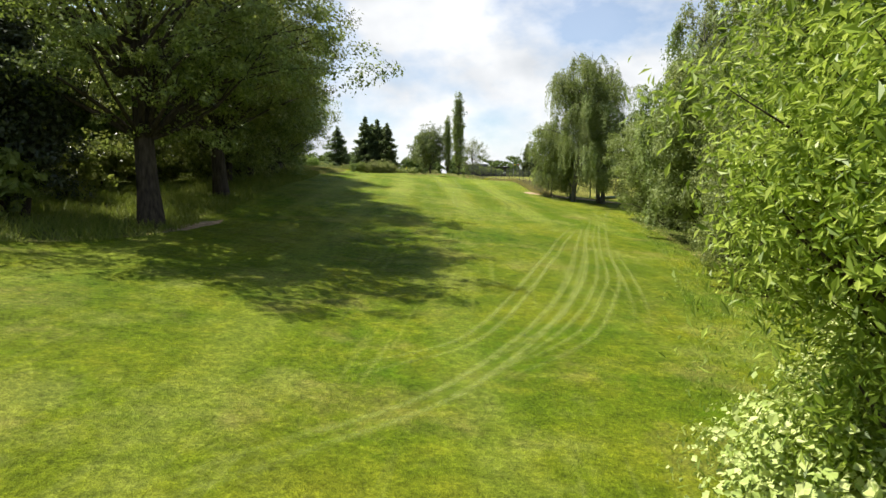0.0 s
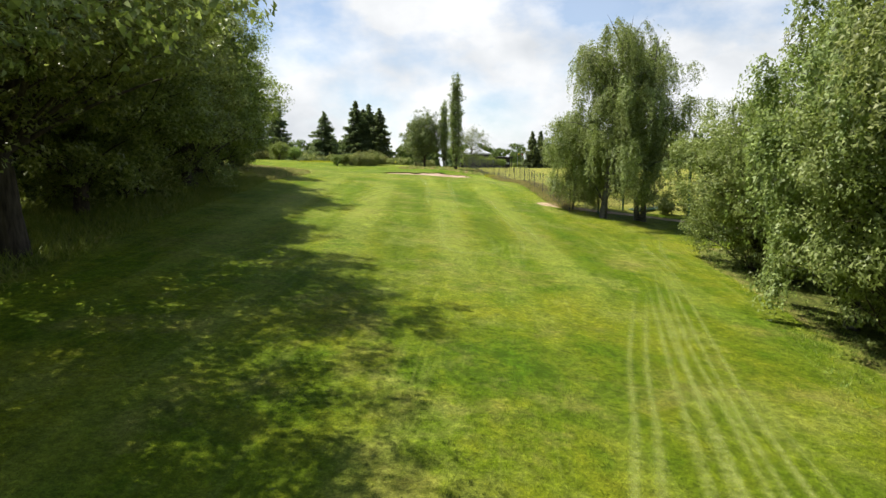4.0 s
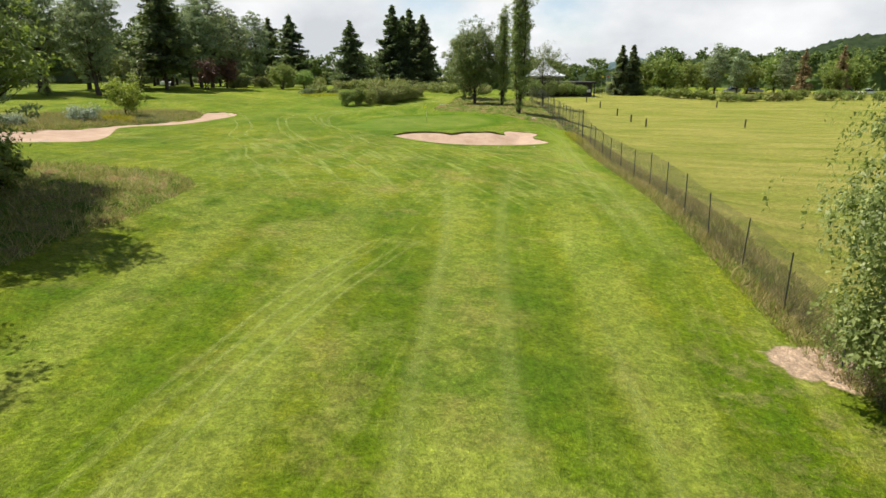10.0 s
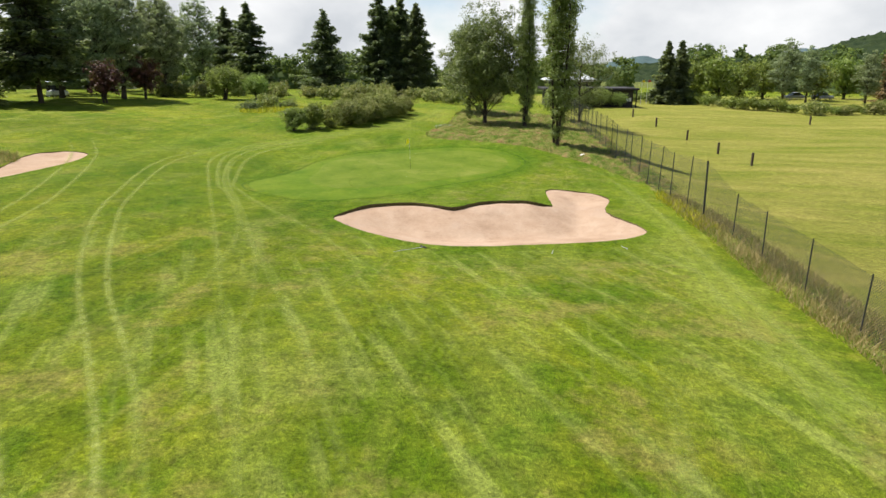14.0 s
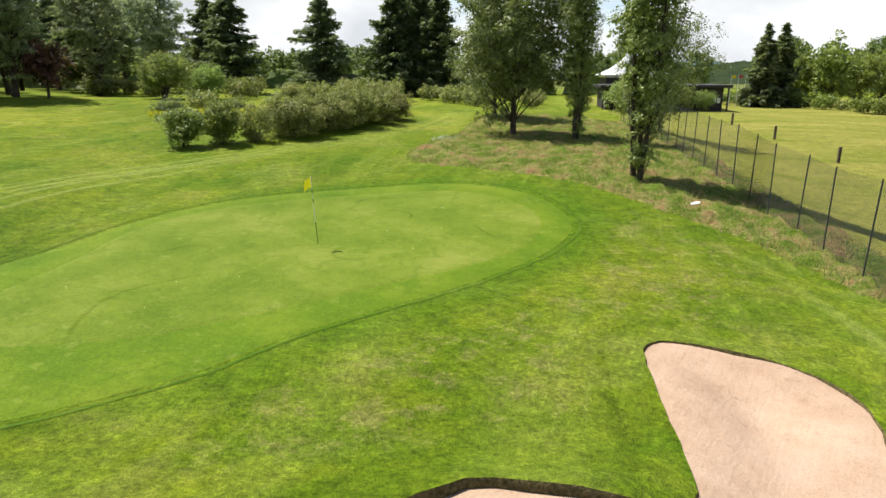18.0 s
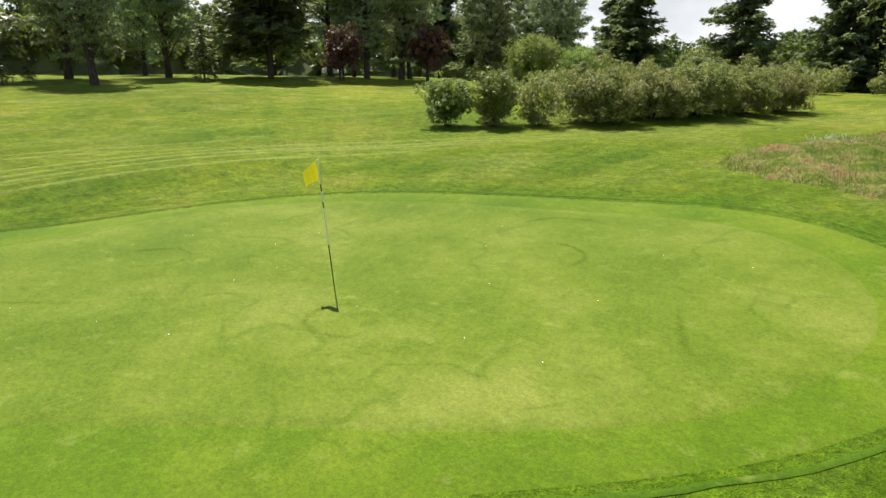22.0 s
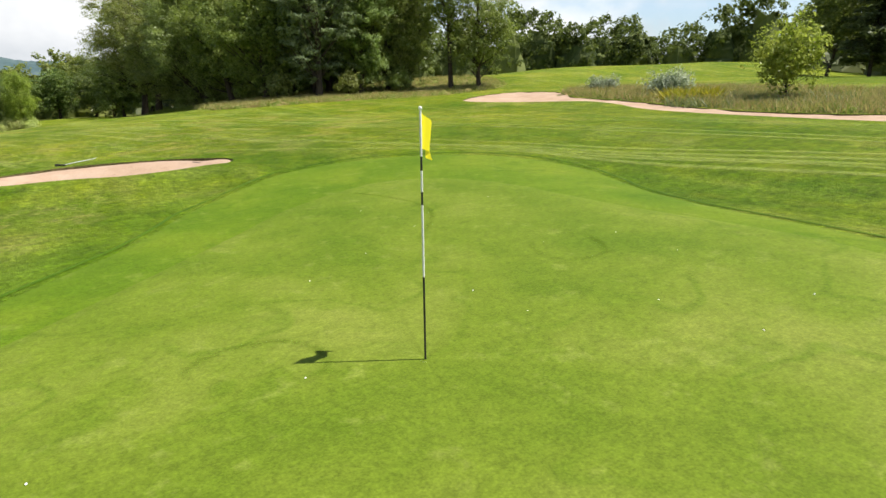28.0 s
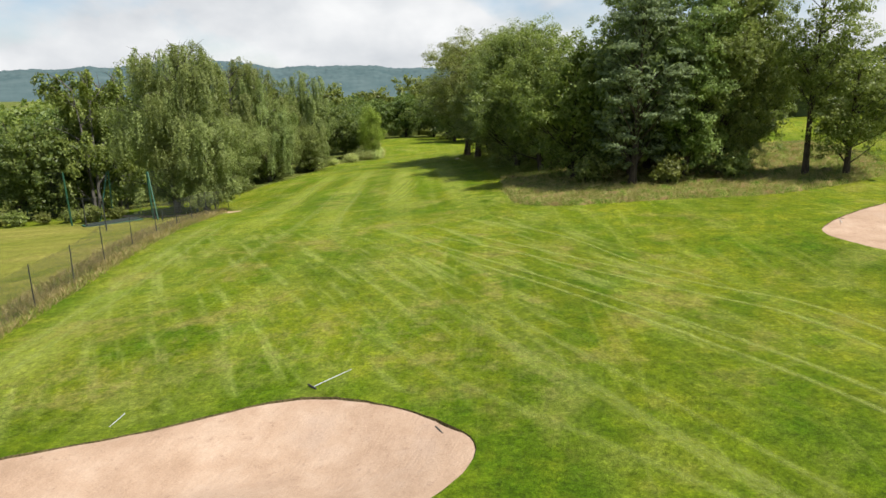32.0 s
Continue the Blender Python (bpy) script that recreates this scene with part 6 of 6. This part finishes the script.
# ---------------------------------------------------------------- dark rings in the fine turf
def ring_material():
    m, n, l, b = nodes_of("ring_turf", 0.85, 0.08)
    l.new(ramp(n, l, noise_tex(n, l, 12, 5, None, 0, 0.7), [(0.3, (0.054, 0.108, 0.003)), (0.7, (0.088, 0.146, 0.006))]), b.inputs["Base Color"])
    t = n.new("ShaderNodeBsdfTransparent")
    s = n.new("ShaderNodeMixShader")
    k = maths(n, l, "MULTIPLY", attr(n, "body"), smooth_mask(n, l, noise_tex(n, l, 1.7, 5, None, 0, 0.8), 0.30, 0.62))
    l.new(k, s.inputs["Fac"])
    l.new(t.outputs["BSDF"], s.inputs[1])
    l.new(b.outputs["BSDF"], s.inputs[2])
    l.new(s.outputs["Shader"], n["Material Output"].inputs["Surface"])


ring_material()
RINGS = [
    [(-2.4, -8.0), (-2.9, -6.8), (-3.1, -5.8), (-3.0, -5.0), (-2.6, -4.3), (-2.1, -3.7), (-1.8, -3.3)], [(-3.5, -2.4), (-3.8, -2.0), (-3.4, -1.2), (-2.8, -1.3), (-2.8, -1.9), (-3.2, -2.5)],
    [(1.8, -0.5), (1.8, -1.0), (1.5, -1.2), (1.0, -1.2), (0.7, -0.8), (0.8, -0.3), (1.4, -0.2)], [(-0.1, 5.0), (-0.2, 5.7), (0.2, 6.3), (1.0, 6.5), (1.5, 6.4)],
    [(0.6, 3.9), (1.3, 4.6), (2.1, 4.3), (2.2, 3.5), (1.9, 3.1)], [(4.5, 3.2), (5.1, 2.1), (5.5, 1.7), (6.0, 1.4)]]
for p in RINGS:
    tagged(part("turf_ring", track(p, 0.11, 0.29, False, 0.022, 0.15), "ring_turf"), "dark green ring of lusher fine turf", "grass", "rings in the turf", "structure")

# ---------------------------------------------------------------- rakes, balls
def rod(a, b, r0, r1=None, sides=8):
    v, f = tube([a, b], [r0, r1 or r0], sides)
    return mesh_from("rod", v, f)


def box(name, size, at=(0, 0, 0), bev=0.01, turn=None):
    bm = bmesh.new()
    m = Matrix.Translation(at) @ (turn or Matrix.Identity(4)) @ Matrix.Diagonal((*size, 1))
    bmesh.ops.create_cube(bm, size=1, matrix=m)
    if bev:
        bmesh.ops.bevel(bm, geom=bm.edges[:], offset=bev, segments=1, affect="EDGES")
    return bm


plain("rake_metal", (0.34, 0.36, 0.36), (0.50, 0.52, 0.52), 12, 0.45, 0.5, 0.1, 0.002)
plain("rake_head", (0.020, 0.020, 0.020), (0.06, 0.055, 0.05), 20, 0.7, 0.3, 0.2, 0.004)


def rake(x, y, turn, dz, label):
    e = thing("bunker_rake", Matrix.Translation((x, y, land1(x, y) + dz)) @ Matrix.Rotation(radians(turn), 4, "Z") @ Matrix.Rotation(radians(-3), 4, "Y"), label, "rake", "bunker rakes")
    part("handle", rod((0, 0, 0.03), (1.45, 0, 0.03), 0.012, 0.011), "rake_metal", e, "pale metal handle")
    part("head", box("head", (0.05, 0.42, 0.05), (0, 0, 0.05), 0.012), "rake_head", e, "black toothed head")
    for k in range(11):
        part("tooth", rod((0, -0.19 + 0.038 * k, 0.03), (-0.03, -0.19 + 0.038 * k, -0.05), 0.008, 0.004, 5), "rake_head", e)


rake(-1.2, -16.1, 205, -0.14, "bunker rake lying across the sand's edge")
rake(2.4, -18.95, 222, 0.0, "bunker rake lying on the grass beside the sand")
rake(7.9, -17.0, 258, -0.10, "bunker rake lying at the foot of the bunker edge")
rake(10.5, -16.0, 285, -0.12, "bunker rake lying at the foot of the bunker edge")
rake(-23.6, -33.6, 60, -0.08, "bunker rake lying in the long bunker")
plain("ball_white", (0.72, 0.72, 0.70), (0.82, 0.82, 0.80), 30, 0.4, 0.5, 0.1, 0.001)
rb = np.random.RandomState(8)
for i in range(26):
    x, y = rb.uniform(-4.5, 6), rb.uniform(-6, 6)
    if inside(GREEN, np.array([x]), np.array([y]))[0] < 0.6 or math.hypot(x, y) < 0.8:
        continue
    bm = bmesh.new()
    bmesh.ops.create_icosphere(bm, subdivisions=1, radius=rb.uniform(0.006, 0.010), matrix=Matrix.Translation((0, 0, 0.01)) @ Matrix.Diagonal((1.4, 1, 0.5, 1)))
    ob = part("fallen_petal", bm, "ball_white")
    ob.matrix_basis = spot(x, y, rb.uniform(0, 360), 1, 1, 0.026)
    tagged(ob, "small whitish petal lying on the fine turf", "petal", "petals on the green")

# ---------------------------------------------------------------- club house
plain("dark_boards", (0.018, 0.016, 0.015), (0.045, 0.040, 0.036), 6, 0.7, 0.3, 0.4, 0.01, stretch=(4, 4, 0.3))
plain("roof_metal", (0.38, 0.39, 0.40), (0.50, 0.51, 0.52), 1.2, 0.5, 0.4, 0.2, 0.01)
plain("white_paint", (0.70, 0.70, 0.68), (0.80, 0.80, 0.78), 4, 0.6, 0.3, 0.1, 0.004)
plain("window_dark", (0.010, 0.012, 0.014), (0.025, 0.028, 0.030), 3, 0.08, 0.6, 0.0, 0.001)


def club_house():
    x0, y0 = 23.0, 66.5
    z = land1(28, 62) - 0.3
    e = thing("club_house", Matrix.Translation((x0, y0, z)), "low dark boarded club house with a pale tent roof", "building")
    for nm, size, at in (("wall", (13.6, 0.25, 3.0), (0, -4.4, 1.5)), ("wall", (0.25, 8.6, 3.0), (-6.7, 0, 1.5)), ("wall", (0.25, 8.6, 3.0), (6.7, 0, 1.5)), ("wall", (13.6, 0.25, 3.0), (0, 4.4, 1.5))):
        part(nm, box(nm, size, at, 0.0), "dark_boards", e)
    part("flat_roof", box("flat_roof", (15.2, 10.6, 0.35), (0, 0, 3.15), 0.04), "dark_boards", e, "dark overhanging flat roof")
    for i in range(6):
        w = part("window", box("window", (1.5, 0.10, 1.5), (-5.2 + i * 1.95, -4.55, 1.75), 0.02), "dark_boards", e)
        part("pane", box("pane", (1.3, 0.04, 1.3), (-5.2 + i * 1.95, -4.62, 1.75), 0.0), "window_dark", w)
    for dx in (5.9, 6.35):
        part("notice_board", box("notice_board", (0.35, 0.06, 0.55), (dx, -4.58, 1.5), 0.01), "white_paint", e, "small white notice")
    for i in range(5):
        part("post", box("post", (0.16, 0.16, 3.0), (-7.2 + i * 3.6, -5.1, 1.5), 0.02), "dark_boards", e)
    cx, cy = -1.8, 9.5
    part("upper_wall", box("upper_wall", (7.6, 7.6, 4.4), (cx, cy, 2.2), 0.0), "dark_boards", e)
    part("upper_band", box("upper_band", (8.0, 8.0, 0.35), (cx, cy, 4.3), 0.0), "white_paint", e, "white painted fascia")
    n, v, f = 24, [], []
    for j, (r, h) in enumerate(((6.0, 4.45), (3.6, 5.3), (1.7, 6.5), (0.08, 8.2))):
        for k in range(n):
            a = 2 * math.pi * k / n
            q = 1 / max(abs(math.cos(a)), abs(math.sin(a))) ** (0.85 if j < 2 else 0.5)
            v.append((cx + r * q * math.cos(a) * 0.8, cy + r * q * math.sin(a) * 0.8, h))
    for j in range(3):
        for k in range(n):
            f.append((j * n + k, j * n + (k + 1) % n, (j + 1) * n + (k + 1) % n, (j + 1) * n + k))
    part("tent_roof", mesh_from("tent_roof", v, f, False), "roof_metal", e, "pale grey swept pyramid roof")


club_house()

# ---------------------------------------------------------------- practice net
plain("green_paint", (0.014, 0.070, 0.040), (0.028, 0.105, 0.058), 8, 0.5, 0.4, 0.2, 0.004)
plain("net_cord", (0.020, 0.028, 0.024), (0.045, 0.055, 0.050), 20, 0.9, 0.1, 0.1, 0.002)


def net_panel(a, b, h0, h1, cell=0.16, w=0.011):
    a, b = np.array(a, float), np.array(b, float)
    q = []
    L = np.linalg.norm(b - a)
    t = (b - a) / L
    H = (h0 + h1) / 2
    for i in range(int(L / cell)):
        u = (i + 0.5) * cell / L
        p, h = a + (b - a) * u, h0 + (h1 - h0) * u
        q += [p - t * w / 2, p + t * w / 2, p + t * w / 2 + (0, 0, h), p - t * w / 2 + (0, 0, h)]
    for i in range(int(H / cell)):
        z = np.array((0, 0, (i + 0.5) * cell))
        o = np.array((0, 0, w / 2))
        q += [a + z - o, b + z - o, b + z + o, a + z + o]
    return mesh_from("net", np.array(q), np.arange(len(q)).reshape(-1, 4), False)


def practice_net():
    spots = [(43.7, -75.7), (28.2, -55.7), (26.6, -59.7), (21.8, -56.8), (18.8, -59.4), (25.9, -53.5), (22.1, -48.9), (19.4, -52.7)]
    base = [np.array((x, y, land1(x, y))) for x, y in spots]
    hs = [5.1, 4.6, 4.4, 4.15, 4.6, 2.4, 2.4, 0.9]
    e = thing("practice_net", Matrix.Identity(4), "green-poled golf practice cage hung with dark netting", "net")
    for k, (p, h) in enumerate(zip(base[:5], hs)):
        tilt = np.array((0.12 * math.sin(k * 2.3), 0.10 * math.cos(k * 1.7), h))
        part("pole", rod(p - (0, 0, 0.2), p + tilt, 0.075, 0.065), "green_paint", e)
    for p, h in zip(base[5:], hs[5:]):
        part("low_post", rod(p - (0, 0, 0.2), p + (0, 0, h), 0.045, 0.04), "fence_steel", e, "grey steel post")
    part("brace", rod(base[3] + (-1.3, 2.2, 0), base[3] + (0, 0, 4.1), 0.06), "green_paint", e)
    part("brace", rod(base[2] + (0.5, 1.4, 0), base[2] + (0, 0, 4.3), 0.05), "green_paint", e)
    for a, b in ((0, 1), (3, 4), (1, 5), (5, 6), (3, 7), (7, 4)):
        low = min(hs[a], hs[b])
        ha, hb = (low, low) if a > 4 or b > 4 else (hs[a] - 0.1, hs[b] - 0.1)
        part("net", net_panel(base[a], base[b], ha, hb), "net_cord", e)
        part("head_rope", rod(base[a] + (0, 0, ha), base[b] + (0, 0, hb), 0.016), "net_cord", e)
    mat_ = thing("practice_mat", Matrix.Translation((24.6, -55.3, land1(24.6, -55.3))) @ Matrix.Rotation(radians(44), 4, "Z"), "green edged practice mat below the net", "mat")
    part("frame_board", box("frame_board", (4.4, 1.5, 0.14), (0, 0, 0.06), 0.02), "green_paint", mat_)
    part("matting", box("matting", (4.1, 1.2, 0.05), (0, 0, 0.15), 0.01), "net_cord", mat_, "dark worn matting")


practice_net()

# ---------------------------------------------------------------- cars, cart, garden beds, flags
plain("car_grey", (0.30, 0.31, 0.33), (0.36, 0.37, 0.39), 2, 0.3, 0.6, 0.0, 0.001, metal=0.3)
plain("car_white", (0.68, 0.69, 0.70), (0.76, 0.77, 0.78), 2, 0.3, 0.6, 0.0, 0.001)
plain("tyre", (0.010, 0.010, 0.010), (0.025, 0.025, 0.025), 12, 0.9, 0.2, 0.2, 0.003)


def loft(name, rows):
    """A body from cross rows of (x, half width, low, high)."""
    v, f = [], []
    for x, w, lo, hi in rows:
        v += [(x, -w, lo), (x, -w, (lo + hi) / 2), (x, -w * 0.82, hi), (x, w * 0.82, hi), (x, w, (lo + hi) / 2), (x, w, lo)]
    for i in range(len(rows) - 1):
        for k in range(6):
            f.append((i * 6 + k, i * 6 + (k + 1) % 6, (i + 1) * 6 + (k + 1) % 6, (i + 1) * 6 + k))
    bm = bmesh.new()
    vs = [bm.verts.new(p) for p in v]
    for q in f:
        bm.faces.new([vs[i] for i in q])
    bm.faces.new(vs[:6])
    bm.faces.new(vs[-6:][::-1])
    bmesh.ops.recalc_face_normals(bm, faces=bm.faces[:])
    return bm


def wheel(parent, x, y, r, w):
    v, f = tube([(x, y - w / 2, r), (x, y + w / 2, r)], [r, r], 16)
    t = part("tyre", mesh_from("tyre", v, f), "tyre", parent)
    v, f = tube([(x, y - w / 2 - 0.01, r), (x, y + w / 2 + 0.01, r)], [r * 0.6, r * 0.6], 12)
    part("rim", mesh_from("rim", v, f), "rake_metal", t)


def car(m, paint, label):
    e = thing("parked_car", m, label, "car", "parked cars")
    part("body", loft("body", [(-2.1, 0.72, 0.35, 0.72), (-1.9, 0.85, 0.28, 0.86), (-0.9, 0.88, 0.25, 0.92), (0.9, 0.88, 0.25, 0.95), (1.8, 0.85, 0.28, 0.90), (2.1, 0.75, 0.38, 0.78)]), paint, e)
    part("cabin", loft("cabin", [(-1.0, 0.80, 0.90, 0.95), (-0.4, 0.74, 0.90, 1.42), (0.8, 0.72, 0.92, 1.45), (1.7, 0.74, 0.90, 0.96)]), "window_dark", e, "dark glazed cabin")
    part("roof", loft("roof", [(-0.5, 0.62, 1.41, 1.46), (0.2, 0.66, 1.44, 1.49), (0.9, 0.62, 1.43, 1.48)]), paint, e)
    for x in (-1.3, 1.3):
        for y in (-0.78, 0.78):
            wheel(e, x, y, 0.32, 0.2)
    return e


c1 = car(spot(44.0, 90.0, 20), "car_white", "white car parked behind the garden shrubs")
copy_thing(c1, spot(101.0, 88.5, 8))
c2 = car(spot(72.0, 97.0, 10), "car_grey", "grey car parked beyond the range")
for x, y, a in ((77.5, 96.2, 190), (96.0, 89.0, 5)):
    copy_thing(c2, spot(x, y, a))


def golf_cart(m):
    e = thing("golf_cart", m, "small white golf cart with a flat roof", "cart")
    part("body", loft("body", [(-1.1, 0.5, 0.3, 0.75), (-0.3, 0.58, 0.28, 0.85), (0.3, 0.58, 0.28, 0.5), (0.9, 0.56, 0.28, 0.8), (1.15, 0.45, 0.35, 0.6)]), "car_white", e)
    part("seat", box("seat", (0.5, 1.0, 0.3), (-0.15, 0, 0.9), 0.05), "tyre", e, "black bench seat")
    part("backrest", box("backrest", (0.12, 1.0, 0.5), (-0.45, 0, 1.15), 0.04), "tyre", e)
    part("roof", box("roof", (1.9, 1.2, 0.07), (0, 0, 1.82), 0.03), "car_white", e)
    for x in (-0.8, 0.8):
        for y in (-0.5, 0.5):
            part("roof_post", rod((x, y, 0.6), (x * 0.95, y, 1.8), 0.02), "fence_steel", e)
            wheel(e, x, y, 0.23, 0.16)


golf_cart(spot(-45.5, 31.5, 70))
bed = curve_loop([(-20.0, 26.0), (-14.5, 31.5), (-12.5, 37.0), (-17.0, 36.5), (-22.0, 29.5)], 1.0)
tufts("flower_bed", bed, 3000, 0.4, "petal_yellow", "low bed of yellow and green garden plants", 14, thick=0.07)
dwarf = plant("dwarf_conifer", broad_parts(78, 0.9, 1.5, 0.05, 26, 1500, 0.16, trunk_r=0.03, clump=0.4, stems=4, lean=0.4, fill=0.4), spot(-21.5, 29.5, 0), "bark_dark", "needle_dark",
              "low spreading dark conifer beside the flower bed", "bush", "garden shrubs")
grove(dwarf, [(-18.5, 34.0, 60, 0.9)])
for i, (x, y, mat_n) in enumerate(((33.6, 72.0, "flag_yellow"), (35.0, 73.5, "flag_red"), (36.4, 75.0, "stick_white"))):
    if i == 0:
        leaf_material("flag_red", (0.30, 0.03, 0.02), (0.38, 0.04, 0.03), (0.42, 0.05, 0.03), 0.6, 0.25)
    e = thing("flag_pole", spot(x, y), "tall pale flag pole with a small hanging flag", "flagpole", "flag poles")
    part("pole", rod((0, 0, 0), (0, 0, 4.2), 0.04, 0.025), "rake_metal", e)
    part("flag", box("flag", (0.5, 0.03, 0.36), (0.28, 0, 3.95), 0.005), mat_n, e)


def stone(x, y, size):
    bm = bmesh.new()
    bmesh.ops.create_icosphere(bm, subdivisions=2, radius=0.5)
    for q in bm.verts:
        q.co *= 1 + 0.25 * noise.noise(q.co * 2.3 + Vector((x, y, 0)))
        q.co = Vector((q.co.x * size, q.co.y * size * 0.7, q.co.z * size * 0.35))
    ob = part("pale_stone", bm, "white_paint")
    ob.matrix_basis = spot(x, y, 30, 1, 1, 0.06)
    tagged(ob, "flat pale stone lying in the rough grass", "stone")


stone(13.0, 7.2, 0.5)

DAISY = curve_loop([(0.4, 22.6), (1.6, 22.4), (2.2, 24.4), (0.8, 25.0)], 0.5)
leaf_material("petal_white", (0.55, 0.55, 0.48), (0.70, 0.70, 0.62), (0.16, 0.24, 0.05), 0.6, 0.3)
tufts("white_flowers", DAISY, 150, 0.3, "petal_white", "white wild flowers at the edge of the dry rough", 31, thick=0.035)
stone(12.2, 10.6, 0.35)
